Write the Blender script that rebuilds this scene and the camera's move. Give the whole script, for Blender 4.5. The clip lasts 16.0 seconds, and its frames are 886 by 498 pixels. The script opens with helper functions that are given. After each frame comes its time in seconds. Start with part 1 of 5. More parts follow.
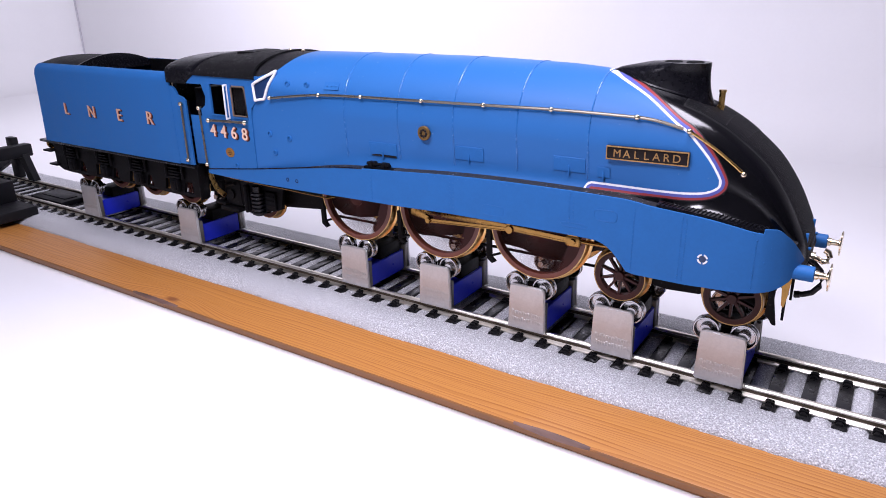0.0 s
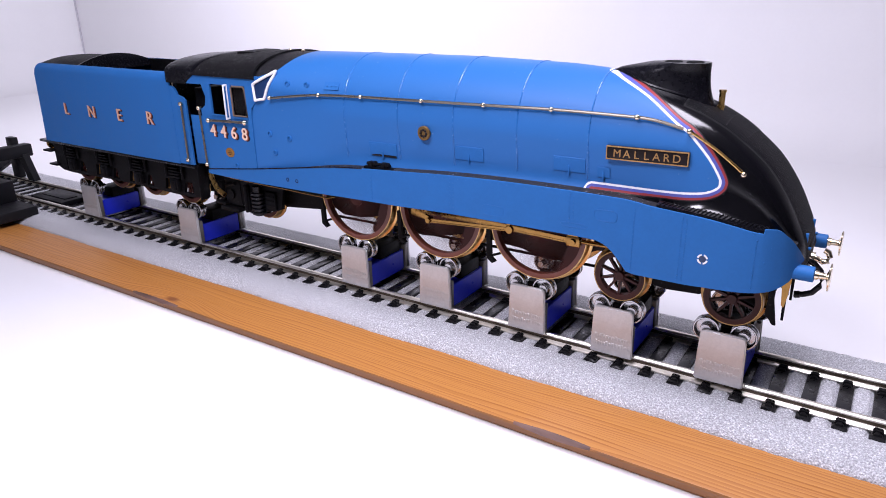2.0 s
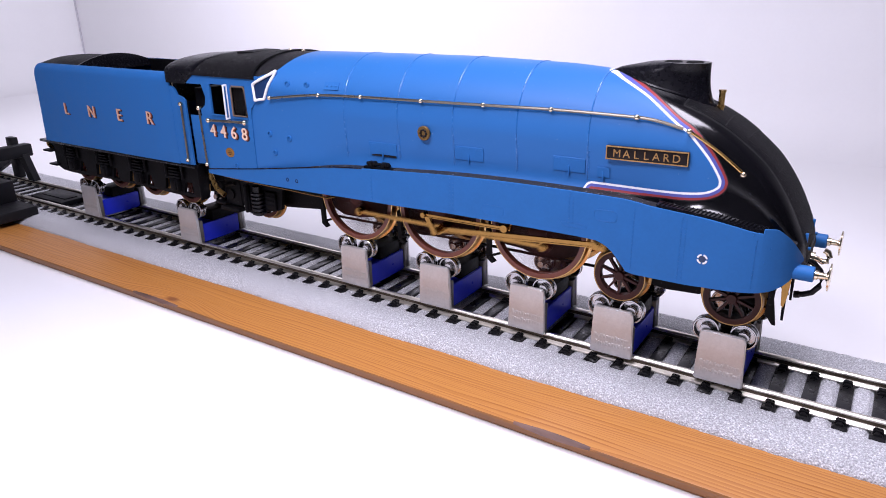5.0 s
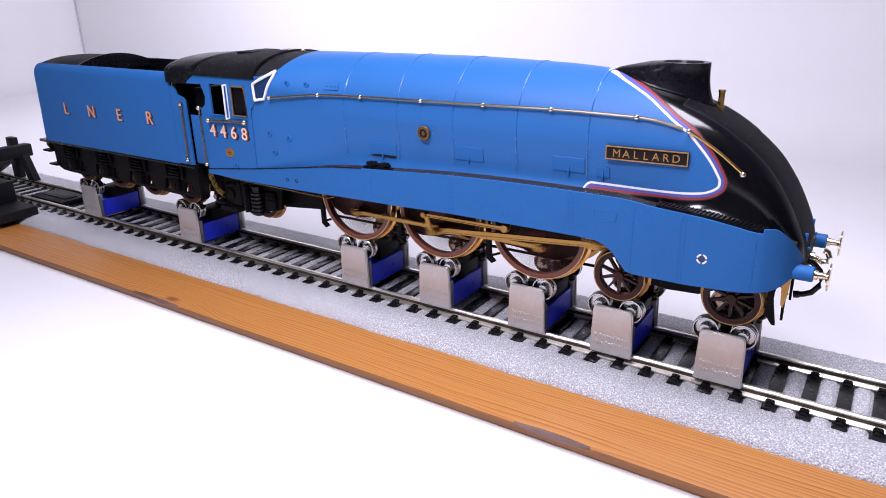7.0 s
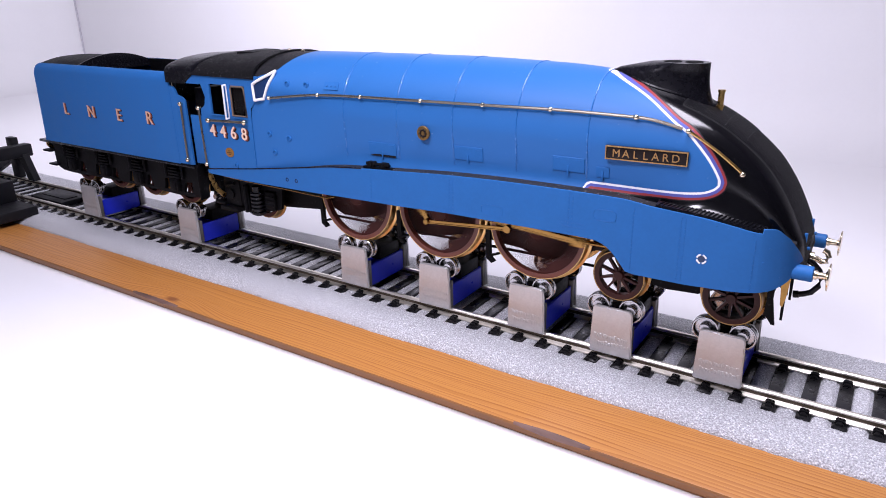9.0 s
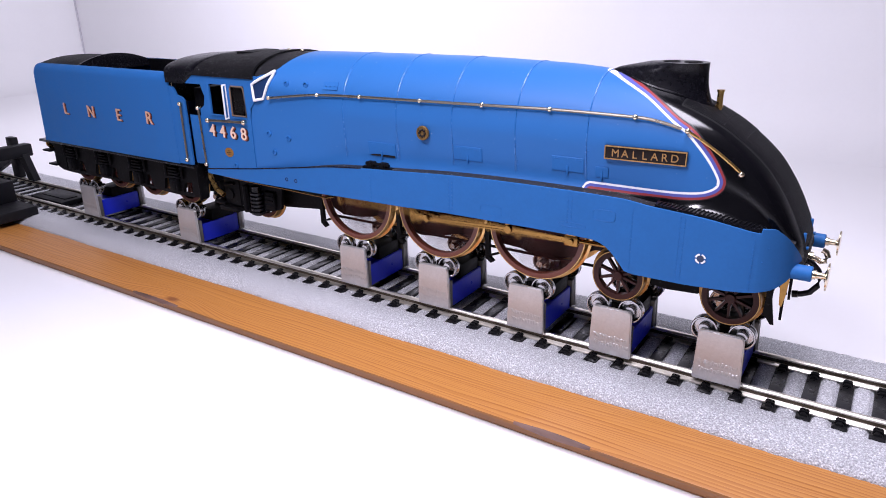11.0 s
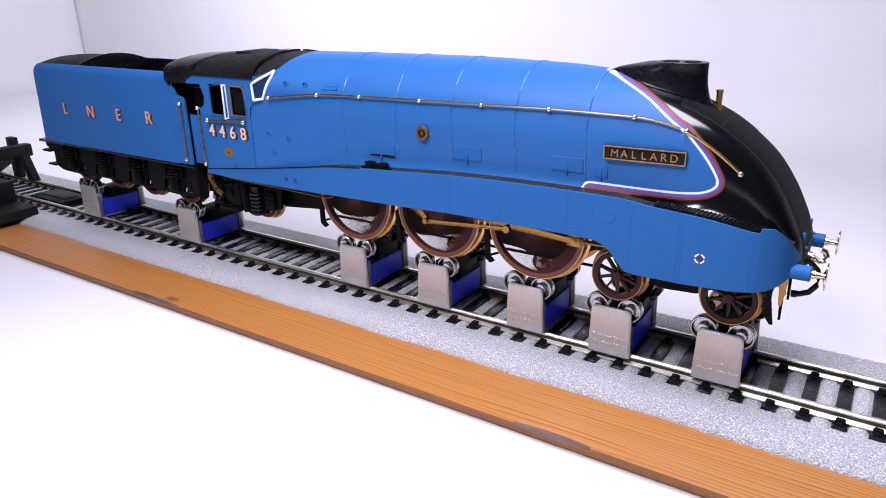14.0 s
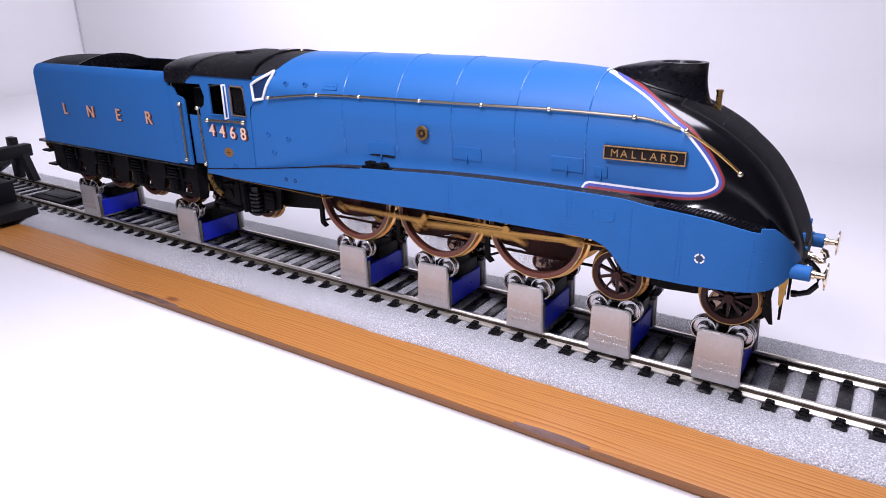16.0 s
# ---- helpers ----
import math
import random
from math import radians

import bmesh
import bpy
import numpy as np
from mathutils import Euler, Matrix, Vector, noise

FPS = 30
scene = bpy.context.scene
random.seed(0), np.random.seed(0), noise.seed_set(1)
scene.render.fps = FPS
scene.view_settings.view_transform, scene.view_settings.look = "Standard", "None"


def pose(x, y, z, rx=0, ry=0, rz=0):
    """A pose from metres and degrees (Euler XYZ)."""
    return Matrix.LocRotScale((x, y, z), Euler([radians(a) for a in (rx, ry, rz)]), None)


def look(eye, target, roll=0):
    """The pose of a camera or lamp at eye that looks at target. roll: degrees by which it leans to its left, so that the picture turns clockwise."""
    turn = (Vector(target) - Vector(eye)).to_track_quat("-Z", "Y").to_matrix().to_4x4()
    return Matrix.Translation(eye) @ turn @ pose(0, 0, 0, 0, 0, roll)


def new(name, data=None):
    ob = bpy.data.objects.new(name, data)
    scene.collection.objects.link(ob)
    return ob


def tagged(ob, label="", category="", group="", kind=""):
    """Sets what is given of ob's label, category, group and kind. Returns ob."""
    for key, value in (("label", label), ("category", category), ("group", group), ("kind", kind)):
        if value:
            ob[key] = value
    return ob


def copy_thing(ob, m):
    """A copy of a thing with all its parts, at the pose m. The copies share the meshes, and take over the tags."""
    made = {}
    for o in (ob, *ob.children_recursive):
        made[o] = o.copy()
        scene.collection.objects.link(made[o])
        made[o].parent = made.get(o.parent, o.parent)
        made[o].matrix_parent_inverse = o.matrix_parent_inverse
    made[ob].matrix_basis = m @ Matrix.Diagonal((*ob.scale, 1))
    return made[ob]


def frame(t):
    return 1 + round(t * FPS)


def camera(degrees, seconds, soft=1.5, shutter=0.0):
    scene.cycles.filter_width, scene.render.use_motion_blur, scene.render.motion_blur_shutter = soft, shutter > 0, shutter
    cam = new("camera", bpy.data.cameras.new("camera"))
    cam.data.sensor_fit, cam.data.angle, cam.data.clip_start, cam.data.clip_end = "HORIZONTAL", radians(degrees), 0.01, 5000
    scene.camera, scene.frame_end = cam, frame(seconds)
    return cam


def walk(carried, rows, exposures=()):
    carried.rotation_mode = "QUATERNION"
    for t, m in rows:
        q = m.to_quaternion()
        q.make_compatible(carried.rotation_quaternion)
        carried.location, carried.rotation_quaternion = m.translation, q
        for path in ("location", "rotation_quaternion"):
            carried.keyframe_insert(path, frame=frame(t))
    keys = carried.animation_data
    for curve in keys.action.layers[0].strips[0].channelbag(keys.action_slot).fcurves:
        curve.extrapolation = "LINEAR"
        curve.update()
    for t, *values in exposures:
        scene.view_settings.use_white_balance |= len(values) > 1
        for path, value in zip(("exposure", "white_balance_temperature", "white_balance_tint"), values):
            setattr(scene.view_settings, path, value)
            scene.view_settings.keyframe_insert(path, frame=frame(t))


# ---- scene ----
import collections

MM = 0.001
ZW = 23.4  # height of the driving wheels' lowest points over the table, mm

cam = camera(65.17, 16.0, soft=0.92, shutter=0.6)
EYE = pose(100.41 * MM, -159.07 * MM, (69.98 + ZW) * MM, 69.458, 1.082, 33.2)
walk(cam, [(0.0, EYE), (16.0, EYE)])

# world, lamps, exposure
scene.view_settings.exposure = 0.0
world = bpy.data.worlds.new("room_light")
scene.world = world
world.use_nodes = True
world.node_tree.nodes["Background"].inputs[0].default_value = (0.9, 0.86, 1.0, 1)
world.node_tree.nodes["Background"].inputs[1].default_value = 0.075


def area_lamp(name, eye, target, size, watts, colour):
    data = bpy.data.lights.new(name, "AREA")
    data.shape, data.size, data.size_y = "RECTANGLE", size, size * 0.6
    data.energy, data.color = watts, colour
    ob = new(name, data)
    ob.matrix_world = look(eye, target)
    return ob


# unseen fill added in front to brighten the vertical sides
area_lamp("front_fill_light", (-0.012, -0.16, 0.23), (0.0, 0.0, 0.03), 0.09, 0.62, (0.882, 0.832, 1.0))
area_lamp("overhead_panel_light", (0.072, -0.035, 0.27), (0.035, -0.02, 0.0), 0.16, 0.86, (0.882, 0.832, 1.0))
# unseen fill added behind the train to lift the card background
area_lamp("background_fill_light", (-0.28, 0.11, 0.3), (-0.36, 0.31, 0.15), 0.26, 1.22, (0.88, 0.835, 1.0))


# ---- materials ----
def mat(name, colour, rough=0.5, metal=0.0, vary=0.12, grain=900.0, bump=0.05, coat=0.0, spec=0.5, stretch=(1, 1, 1), rough_vary=0.12, dust=0.0):
    m = bpy.data.materials.new(name)
    m.use_nodes = True
    nt = m.node_tree
    b = nt.nodes["Principled BSDF"]
    b.inputs["Metallic"].default_value = metal
    b.inputs["Coat Weight"].default_value = coat
    b.inputs["Coat Roughness"].default_value = 0.2
    b.inputs["Specular IOR Level"].default_value = spec
    tc = nt.nodes.new("ShaderNodeTexCoord")
    mp = nt.nodes.new("ShaderNodeMapping")
    mp.inputs["Scale"].default_value = stretch
    nt.links.new(tc.outputs["Object"], mp.inputs[0])
    n1 = nt.nodes.new("ShaderNodeTexNoise")
    n1.inputs["Scale"].default_value = grain
    n1.inputs["Detail"].default_value = 4
    n2 = nt.nodes.new("ShaderNodeTexNoise")
    n2.inputs["Scale"].default_value = grain * 0.11
    n2.inputs["Detail"].default_value = 3
    for n in (n1, n2):
        nt.links.new(mp.outputs[0], n.inputs["Vector"])
    add = nt.nodes.new("ShaderNodeMath")
    add.operation = "ADD"
    nt.links.new(n1.outputs[0], add.inputs[0])
    nt.links.new(n2.outputs[0], add.inputs[1])
    half = nt.nodes.new("ShaderNodeMapRange")
    half.inputs[1].default_value, half.inputs[2].default_value = 0.6, 1.4
    nt.links.new(add.outputs[0], half.inputs[0])
    mix = nt.nodes.new("ShaderNodeMix")
    mix.data_type = "RGBA"
    mix.inputs[6].default_value = (*[c * (1 - vary) for c in colour], 1)
    mix.inputs[7].default_value = (*[min(1, c * (1 + vary)) for c in colour], 1)
    nt.links.new(half.outputs[0], mix.inputs[0])
    nt.links.new(mix.outputs[2], b.inputs["Base Color"])
    if dust:
        n3 = nt.nodes.new("ShaderNodeTexNoise")
        n3.inputs["Scale"].default_value = 1300
        n3.inputs["Detail"].default_value = 2
        nt.links.new(tc.outputs["Object"], n3.inputs["Vector"])
        dots = nt.nodes.new("ShaderNodeMapRange")
        dots.inputs[1].default_value, dots.inputs[2].default_value = 0.65, 0.72
        dots.inputs[4].default_value = dust
        nt.links.new(n3.outputs[0], dots.inputs[0])
        mix3 = nt.nodes.new("ShaderNodeMix")
        mix3.data_type = "RGBA"
        nt.links.new(dots.outputs[0], mix3.inputs[0])
        nt.links.new(mix.outputs[2], mix3.inputs[6])
        mix3.inputs[7].default_value = (0.3, 0.3, 0.32, 1)
        nt.links.new(mix3.outputs[2], b.inputs["Base Color"])
    rr = nt.nodes.new("ShaderNodeMapRange")
    rr.inputs[3].default_value, rr.inputs[4].default_value = max(0.03, rough - rough_vary), min(1, rough + rough_vary)
    nt.links.new(half.outputs[0], rr.inputs[0])
    nt.links.new(rr.outputs[0], b.inputs["Roughness"])
    if bump:
        bp = nt.nodes.new("ShaderNodeBump")
        bp.inputs["Strength"].default_value = bump
        bp.inputs["Distance"].default_value = 0.0002
        nt.links.new(n1.outputs[0], bp.inputs["Height"])
        nt.links.new(bp.outputs[0], b.inputs["Normal"])
    return m


BLUE_C = (0.021, 0.126, 0.37)
BLUE = mat("blue_paint", BLUE_C, 0.5, vary=0.06, grain=1500, bump=0.05, spec=0.16)
# body blue lightened and made glossier, so the seams carry a highlight
BANDS = mat("lightened_glossy_blue_bands", (0.024, 0.132, 0.38), 0.24, vary=0.06, grain=1500, bump=0.03, spec=0.6)
BLACK = mat("black_plastic", (0.003, 0.003, 0.004), 0.5, vary=0.3, grain=1200, bump=0.15, spec=0.1, dust=0.04)
SATIN = mat("satin_black_paint", (0.004, 0.004, 0.006), 0.26, vary=0.2, grain=1200, bump=0.05, spec=0.28, dust=0.05)
ROOF = mat("gritty_black_roof", (0.006, 0.006, 0.007), 0.6, vary=0.5, grain=2200, bump=0.8, spec=0.13, dust=0.4)
DECK = mat("speckled_black_deck", (0.02, 0.02, 0.023), 0.55, vary=0.6, grain=2200, bump=0.8, spec=0.2, dust=0.7)
MAROON = mat("maroon_wheel_plastic", (0.05, 0.0085, 0.006), 0.42, vary=0.15, grain=900, spec=0.2)
DULLMAROON = mat("dark_maroon_bogie_wheel", (0.04, 0.011, 0.009), 0.45, vary=0.2, grain=900, spec=0.25)
RIM = mat("red_brown_wheel_rim", (0.15, 0.042, 0.026), 0.36, vary=0.15, grain=900)
BRASS = mat("brass", (0.6, 0.38, 0.13), 0.26, metal=1.0, vary=0.1, grain=900)
TYRE = mat("brassy_tyre_metal", (0.66, 0.42, 0.17), 0.3, metal=1.0, vary=0.1, grain=700)
STEEL = mat("nickel_steel", (0.42, 0.42, 0.43), 0.2, metal=1.0, vary=0.1, grain=700)
PLATE = mat("gritty_nickel_plate", (0.55, 0.55, 0.545), 0.34, metal=0.7, vary=0.1, grain=1600, bump=0.22, rough_vary=0.05)
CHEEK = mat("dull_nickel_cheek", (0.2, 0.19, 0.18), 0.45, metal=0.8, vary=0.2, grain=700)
RAIL = mat("nickel_silver_rail", (0.8, 0.76, 0.67), 0.33, metal=1.0, vary=0.15, grain=500, stretch=(0.1, 1, 1))
RAILWEB = mat("dark_brown_rail_web", (0.1, 0.075, 0.05), 0.45, metal=0.5, vary=0.3, grain=500, stretch=(0.1, 1, 1))
TYRE_DARK = mat("dull_brassy_tyre", (0.36, 0.22, 0.085), 0.34, metal=1.0, vary=0.2, grain=700)
SLEEPER = mat("black_sleeper_plastic", (0.006, 0.006, 0.007), 0.3, vary=0.3, grain=1000, bump=0.3, spec=0.45)
BLUEBLOCK = mat("royal_blue_plastic", (0.008, 0.024, 0.62), 0.36, vary=0.08, grain=500)
WHITE = mat("white_paint", (0.8, 0.8, 0.82), 0.45, vary=0.03, grain=900)
CREAM = mat("pale_lettering", (0.8, 0.6, 0.45), 0.5, vary=0.05, grain=900)
PAPER = mat("white_card", (0.86, 0.86, 0.87), 0.62, vary=0.012, grain=500, bump=0.06)
SEAM = mat("grey_card_seam", (0.6, 0.58, 0.63), 0.7, vary=0.05, grain=300)
TABLE = mat("white_tabletop", (0.86, 0.86, 0.87), 0.6, vary=0.01, grain=600, bump=0.12)
PLASTER = mat("painted_plaster", (0.42, 0.41, 0.43), 0.8, vary=0.04, grain=120, bump=0.1)
DARKBOX = mat("dark_charcoal_plastic", (0.006, 0.006, 0.008), 0.5, vary=0.2, grain=500, spec=0.2)
TEAL = mat("teal_plastic", (0.01, 0.09, 0.1), 0.4, vary=0.1, grain=500)


FRAMES = mat("brown_window_frame", (0.16, 0.11, 0.075), 0.4, vary=0.1)
RODGREY = mat("dull_brass_rail", (0.2, 0.175, 0.14), 0.32, metal=0.9, vary=0.1, grain=700)
KNOB = mat("bright_knob_metal", (0.86, 0.74, 0.55), 0.2, metal=1.0, vary=0.06, grain=900)
RODS = mat("gold_plated_rods", (0.31, 0.17, 0.05), 0.2, metal=1.0, vary=0.25, grain=600)
BROWNFRAME = mat("dark_brown_frame", (0.022, 0.008, 0.006), 0.5, vary=0.3, grain=800, spec=0.2)
TENDERGILT = mat("coppery_lettering", (0.6, 0.36, 0.24), 0.45, vary=0.1)
NUMSHADE = mat("orange_number_shading", (0.24, 0.05, 0.025), 0.5, vary=0.1)
DARKGLASS = mat("dark_blue_glass", (0.012, 0.03, 0.09), 0.12, vary=0.1)
NAMEBACK = mat("dark_nameplate", (0.012, 0.008, 0.008), 0.4, vary=0.2, spec=0.2)
BADGE = mat("dull_gilt", (0.2, 0.115, 0.035), 0.4, metal=0.5, vary=0.25)
WORKS = mat("orange_brass", (0.3, 0.14, 0.03), 0.4, metal=0.3, vary=0.2)
PLATEGOLD = mat("nameplate_gilt", (0.44, 0.25, 0.09), 0.4, metal=0.5, vary=0.1)
GLASS = mat("clear_plastic_glazing", (0.9, 0.92, 0.95), 0.05, vary=0.01, bump=0)
GLASS.node_tree.nodes["Principled BSDF"].inputs["Transmission Weight"].default_value = 1.0
GLASS.node_tree.nodes["Principled BSDF"].inputs["IOR"].default_value = 1.3


def wood_material():
    m = mat("varnished_pine", (0.5, 0.2, 0.05), 0.4, vary=0.1, grain=900, bump=0.06, stretch=(0.06, 1, 1))
    nt = m.node_tree
    b = nt.nodes["Principled BSDF"]
    tc = nt.nodes.new("ShaderNodeTexCoord")
    # the grain bends round one knot near the front edge
    knot = (-0.0822, -0.0396, 0)
    flat = nt.nodes.new("ShaderNodeMapping")
    flat.inputs["Location"].default_value = (-knot[0] * 0.45, -knot[1], 0)
    flat.inputs["Scale"].default_value = (0.45, 1.0, 0)
    nt.links.new(tc.outputs["Object"], flat.inputs[0])
    dist = nt.nodes.new("ShaderNodeVectorMath")
    dist.operation = "LENGTH"
    nt.links.new(flat.outputs[0], dist.inputs[0])
    bend = nt.nodes.new("ShaderNodeMapRange")
    bend.interpolation_type = "SMOOTHSTEP"
    bend.inputs[1].default_value, bend.inputs[2].default_value = 0.0, 0.013
    bend.inputs[3].default_value, bend.inputs[4].default_value = 0.0042, 0.0
    nt.links.new(dist.outputs["Value"], bend.inputs[0])
    sep = nt.nodes.new("ShaderNodeSeparateXYZ")
    nt.links.new(tc.outputs["Object"], sep.inputs[0])
    sub = nt.nodes.new("ShaderNodeMath")
    sub.operation = "SUBTRACT"
    nt.links.new(sep.outputs[1], sub.inputs[0])
    nt.links.new(bend.outputs[0], sub.inputs[1])
    com = nt.nodes.new("ShaderNodeCombineXYZ")
    nt.links.new(sep.outputs[0], com.inputs[0])
    nt.links.new(sub.outputs[0], com.inputs[1])
    nt.links.new(sep.outputs[2], com.inputs[2])
    mp = nt.nodes.new("ShaderNodeMapping")
    mp.inputs["Scale"].default_value = (5, 1900, 300)
    mp.inputs["Rotation"].default_value = (0, 0, 0.004)
    w = nt.nodes.new("ShaderNodeTexNoise")
    w.inputs["Scale"].default_value = 1.0
    w.inputs["Detail"].default_value = 4
    nt.links.new(com.outputs[0], mp.inputs[0])
    nt.links.new(mp.outputs[0], w.inputs["Vector"])
    rings = nt.nodes.new("ShaderNodeTexWave")
    rings.bands_direction = "Y"
    rings.wave_profile = "SAW"
    rings.inputs["Scale"].default_value = 310.0
    rings.inputs["Distortion"].default_value = 0.0
    wob = nt.nodes.new("ShaderNodeTexNoise")
    wob.inputs["Scale"].default_value = 1.0
    wm = nt.nodes.new("ShaderNodeMapping")
    wm.inputs["Scale"].default_value = (7, 90, 0)
    nt.links.new(com.outputs[0], wm.inputs[0])
    nt.links.new(wm.outputs[0], wob.inputs["Vector"])
    push = nt.nodes.new("ShaderNodeVectorMath")
    push.operation = "MULTIPLY_ADD"
    nt.links.new(wob.outputs["Color"], push.inputs[0])
    push.inputs[1].default_value = (0, 0.012, 0)
    nt.links.new(com.outputs[0], push.inputs[2])
    nt.links.new(push.outputs[0], rings.inputs["Vector"])
    both = nt.nodes.new("ShaderNodeMix")
    both.inputs[0].default_value = 0.62
    nt.links.new(rings.outputs["Fac"], both.inputs[2])
    nt.links.new(w.outputs[0], both.inputs[3])
    ramp = nt.nodes.new("ShaderNodeValToRGB")
    e = ramp.color_ramp.elements
    e[0].position, e[1].position = 0.28, 0.72
    e[0].color = (0.5, 0.225, 0.056, 1)
    e[1].color = (0.33, 0.118, 0.025, 1)
    k = e.new(0.52)
    k.color = (0.455, 0.192, 0.045, 1)
    nt.links.new(both.outputs[0], ramp.inputs[0])
    near = nt.nodes.new("ShaderNodeMapRange")
    near.inputs[1].default_value, near.inputs[2].default_value = 0.0006, 0.0017
    near.inputs[3].default_value, near.inputs[4].default_value = 0.8, 0.0
    nt.links.new(dist.outputs["Value"], near.inputs[0])
    mix = nt.nodes.new("ShaderNodeMix")
    mix.data_type = "RGBA"
    nt.links.new(near.outputs[0], mix.inputs[0])
    nt.links.new(ramp.outputs[0], mix.inputs[6])
    mix.inputs[7].default_value = (0.16, 0.048, 0.02, 1)
    nt.links.new(mix.outputs[2], b.inputs["Base Color"])
    return m


def bark_edge_material():
    """Sawn edge of the plank, darkened also for its undercut shading, with grey-brown bark left in a few places."""
    m = mat("shaded_sawn_pine_edge", (0.25, 0.1, 0.026), 0.6, vary=0.25, grain=500, bump=0.3, stretch=(0.08, 1, 1))
    nt = m.node_tree
    b = nt.nodes["Principled BSDF"]
    old = b.inputs["Base Color"].links[0].from_socket
    tc = nt.nodes.new("ShaderNodeTexCoord")
    n = nt.nodes.new("ShaderNodeTexNoise")
    n.inputs["Scale"].default_value = 22
    nt.links.new(tc.outputs["Object"], n.inputs["Vector"])
    mr = nt.nodes.new("ShaderNodeMapRange")
    mr.inputs[1].default_value, mr.inputs[2].default_value = 0.66, 0.7
    nt.links.new(n.outputs[0], mr.inputs[0])
    mix = nt.nodes.new("ShaderNodeMix")
    mix.data_type = "RGBA"
    nt.links.new(mr.outputs[0], mix.inputs[0])
    nt.links.new(old, mix.inputs[6])
    mix.inputs[7].default_value = (0.11, 0.075, 0.07, 1)
    nt.links.new(mix.outputs[2], b.inputs["Base Color"])
    return m


def foam_material():
    m = mat("grey_speckled_foam", (0.5, 0.5, 0.53), 0.45, vary=0.2, grain=2600, bump=1.0)
    nt = m.node_tree
    b = nt.nodes["Principled BSDF"]
    tc = nt.nodes.new("ShaderNodeTexCoord")
    n = nt.nodes.new("ShaderNodeTexNoise")
    n.inputs["Scale"].default_value = 2800
    n.inputs["Detail"].default_value = 2
    nt.links.new(tc.outputs["Object"], n.inputs["Vector"])
    # the ramp's pale end puts the grains' sparkle into the colour
    ramp = nt.nodes.new("ShaderNodeValToRGB")
    e = ramp.color_ramp.elements
    e[0].position, e[0].color = 0.34, (0.36, 0.365, 0.39, 1)
    e[1].position, e[1].color = 0.72, (0.93, 0.94, 0.96, 1)
    k = e.new(0.55)
    k.color = (0.59, 0.6, 0.625, 1)
    nt.links.new(n.outputs[0], ramp.inputs[0])
    nt.links.new(ramp.outputs[0], b.inputs["Base Color"])
    for nd in nt.nodes:
        if nd.bl_idname == "ShaderNodeBump":
            nd.inputs["Distance"].default_value = 0.0006
    return m


WOOD = wood_material()
SAWN = bark_edge_material()
FOAM = foam_material()
BARK = mat("grey_brown_bark", (0.17, 0.095, 0.075), 0.7, vary=0.7, grain=420, bump=0.6, stretch=(0.25, 1, 1))


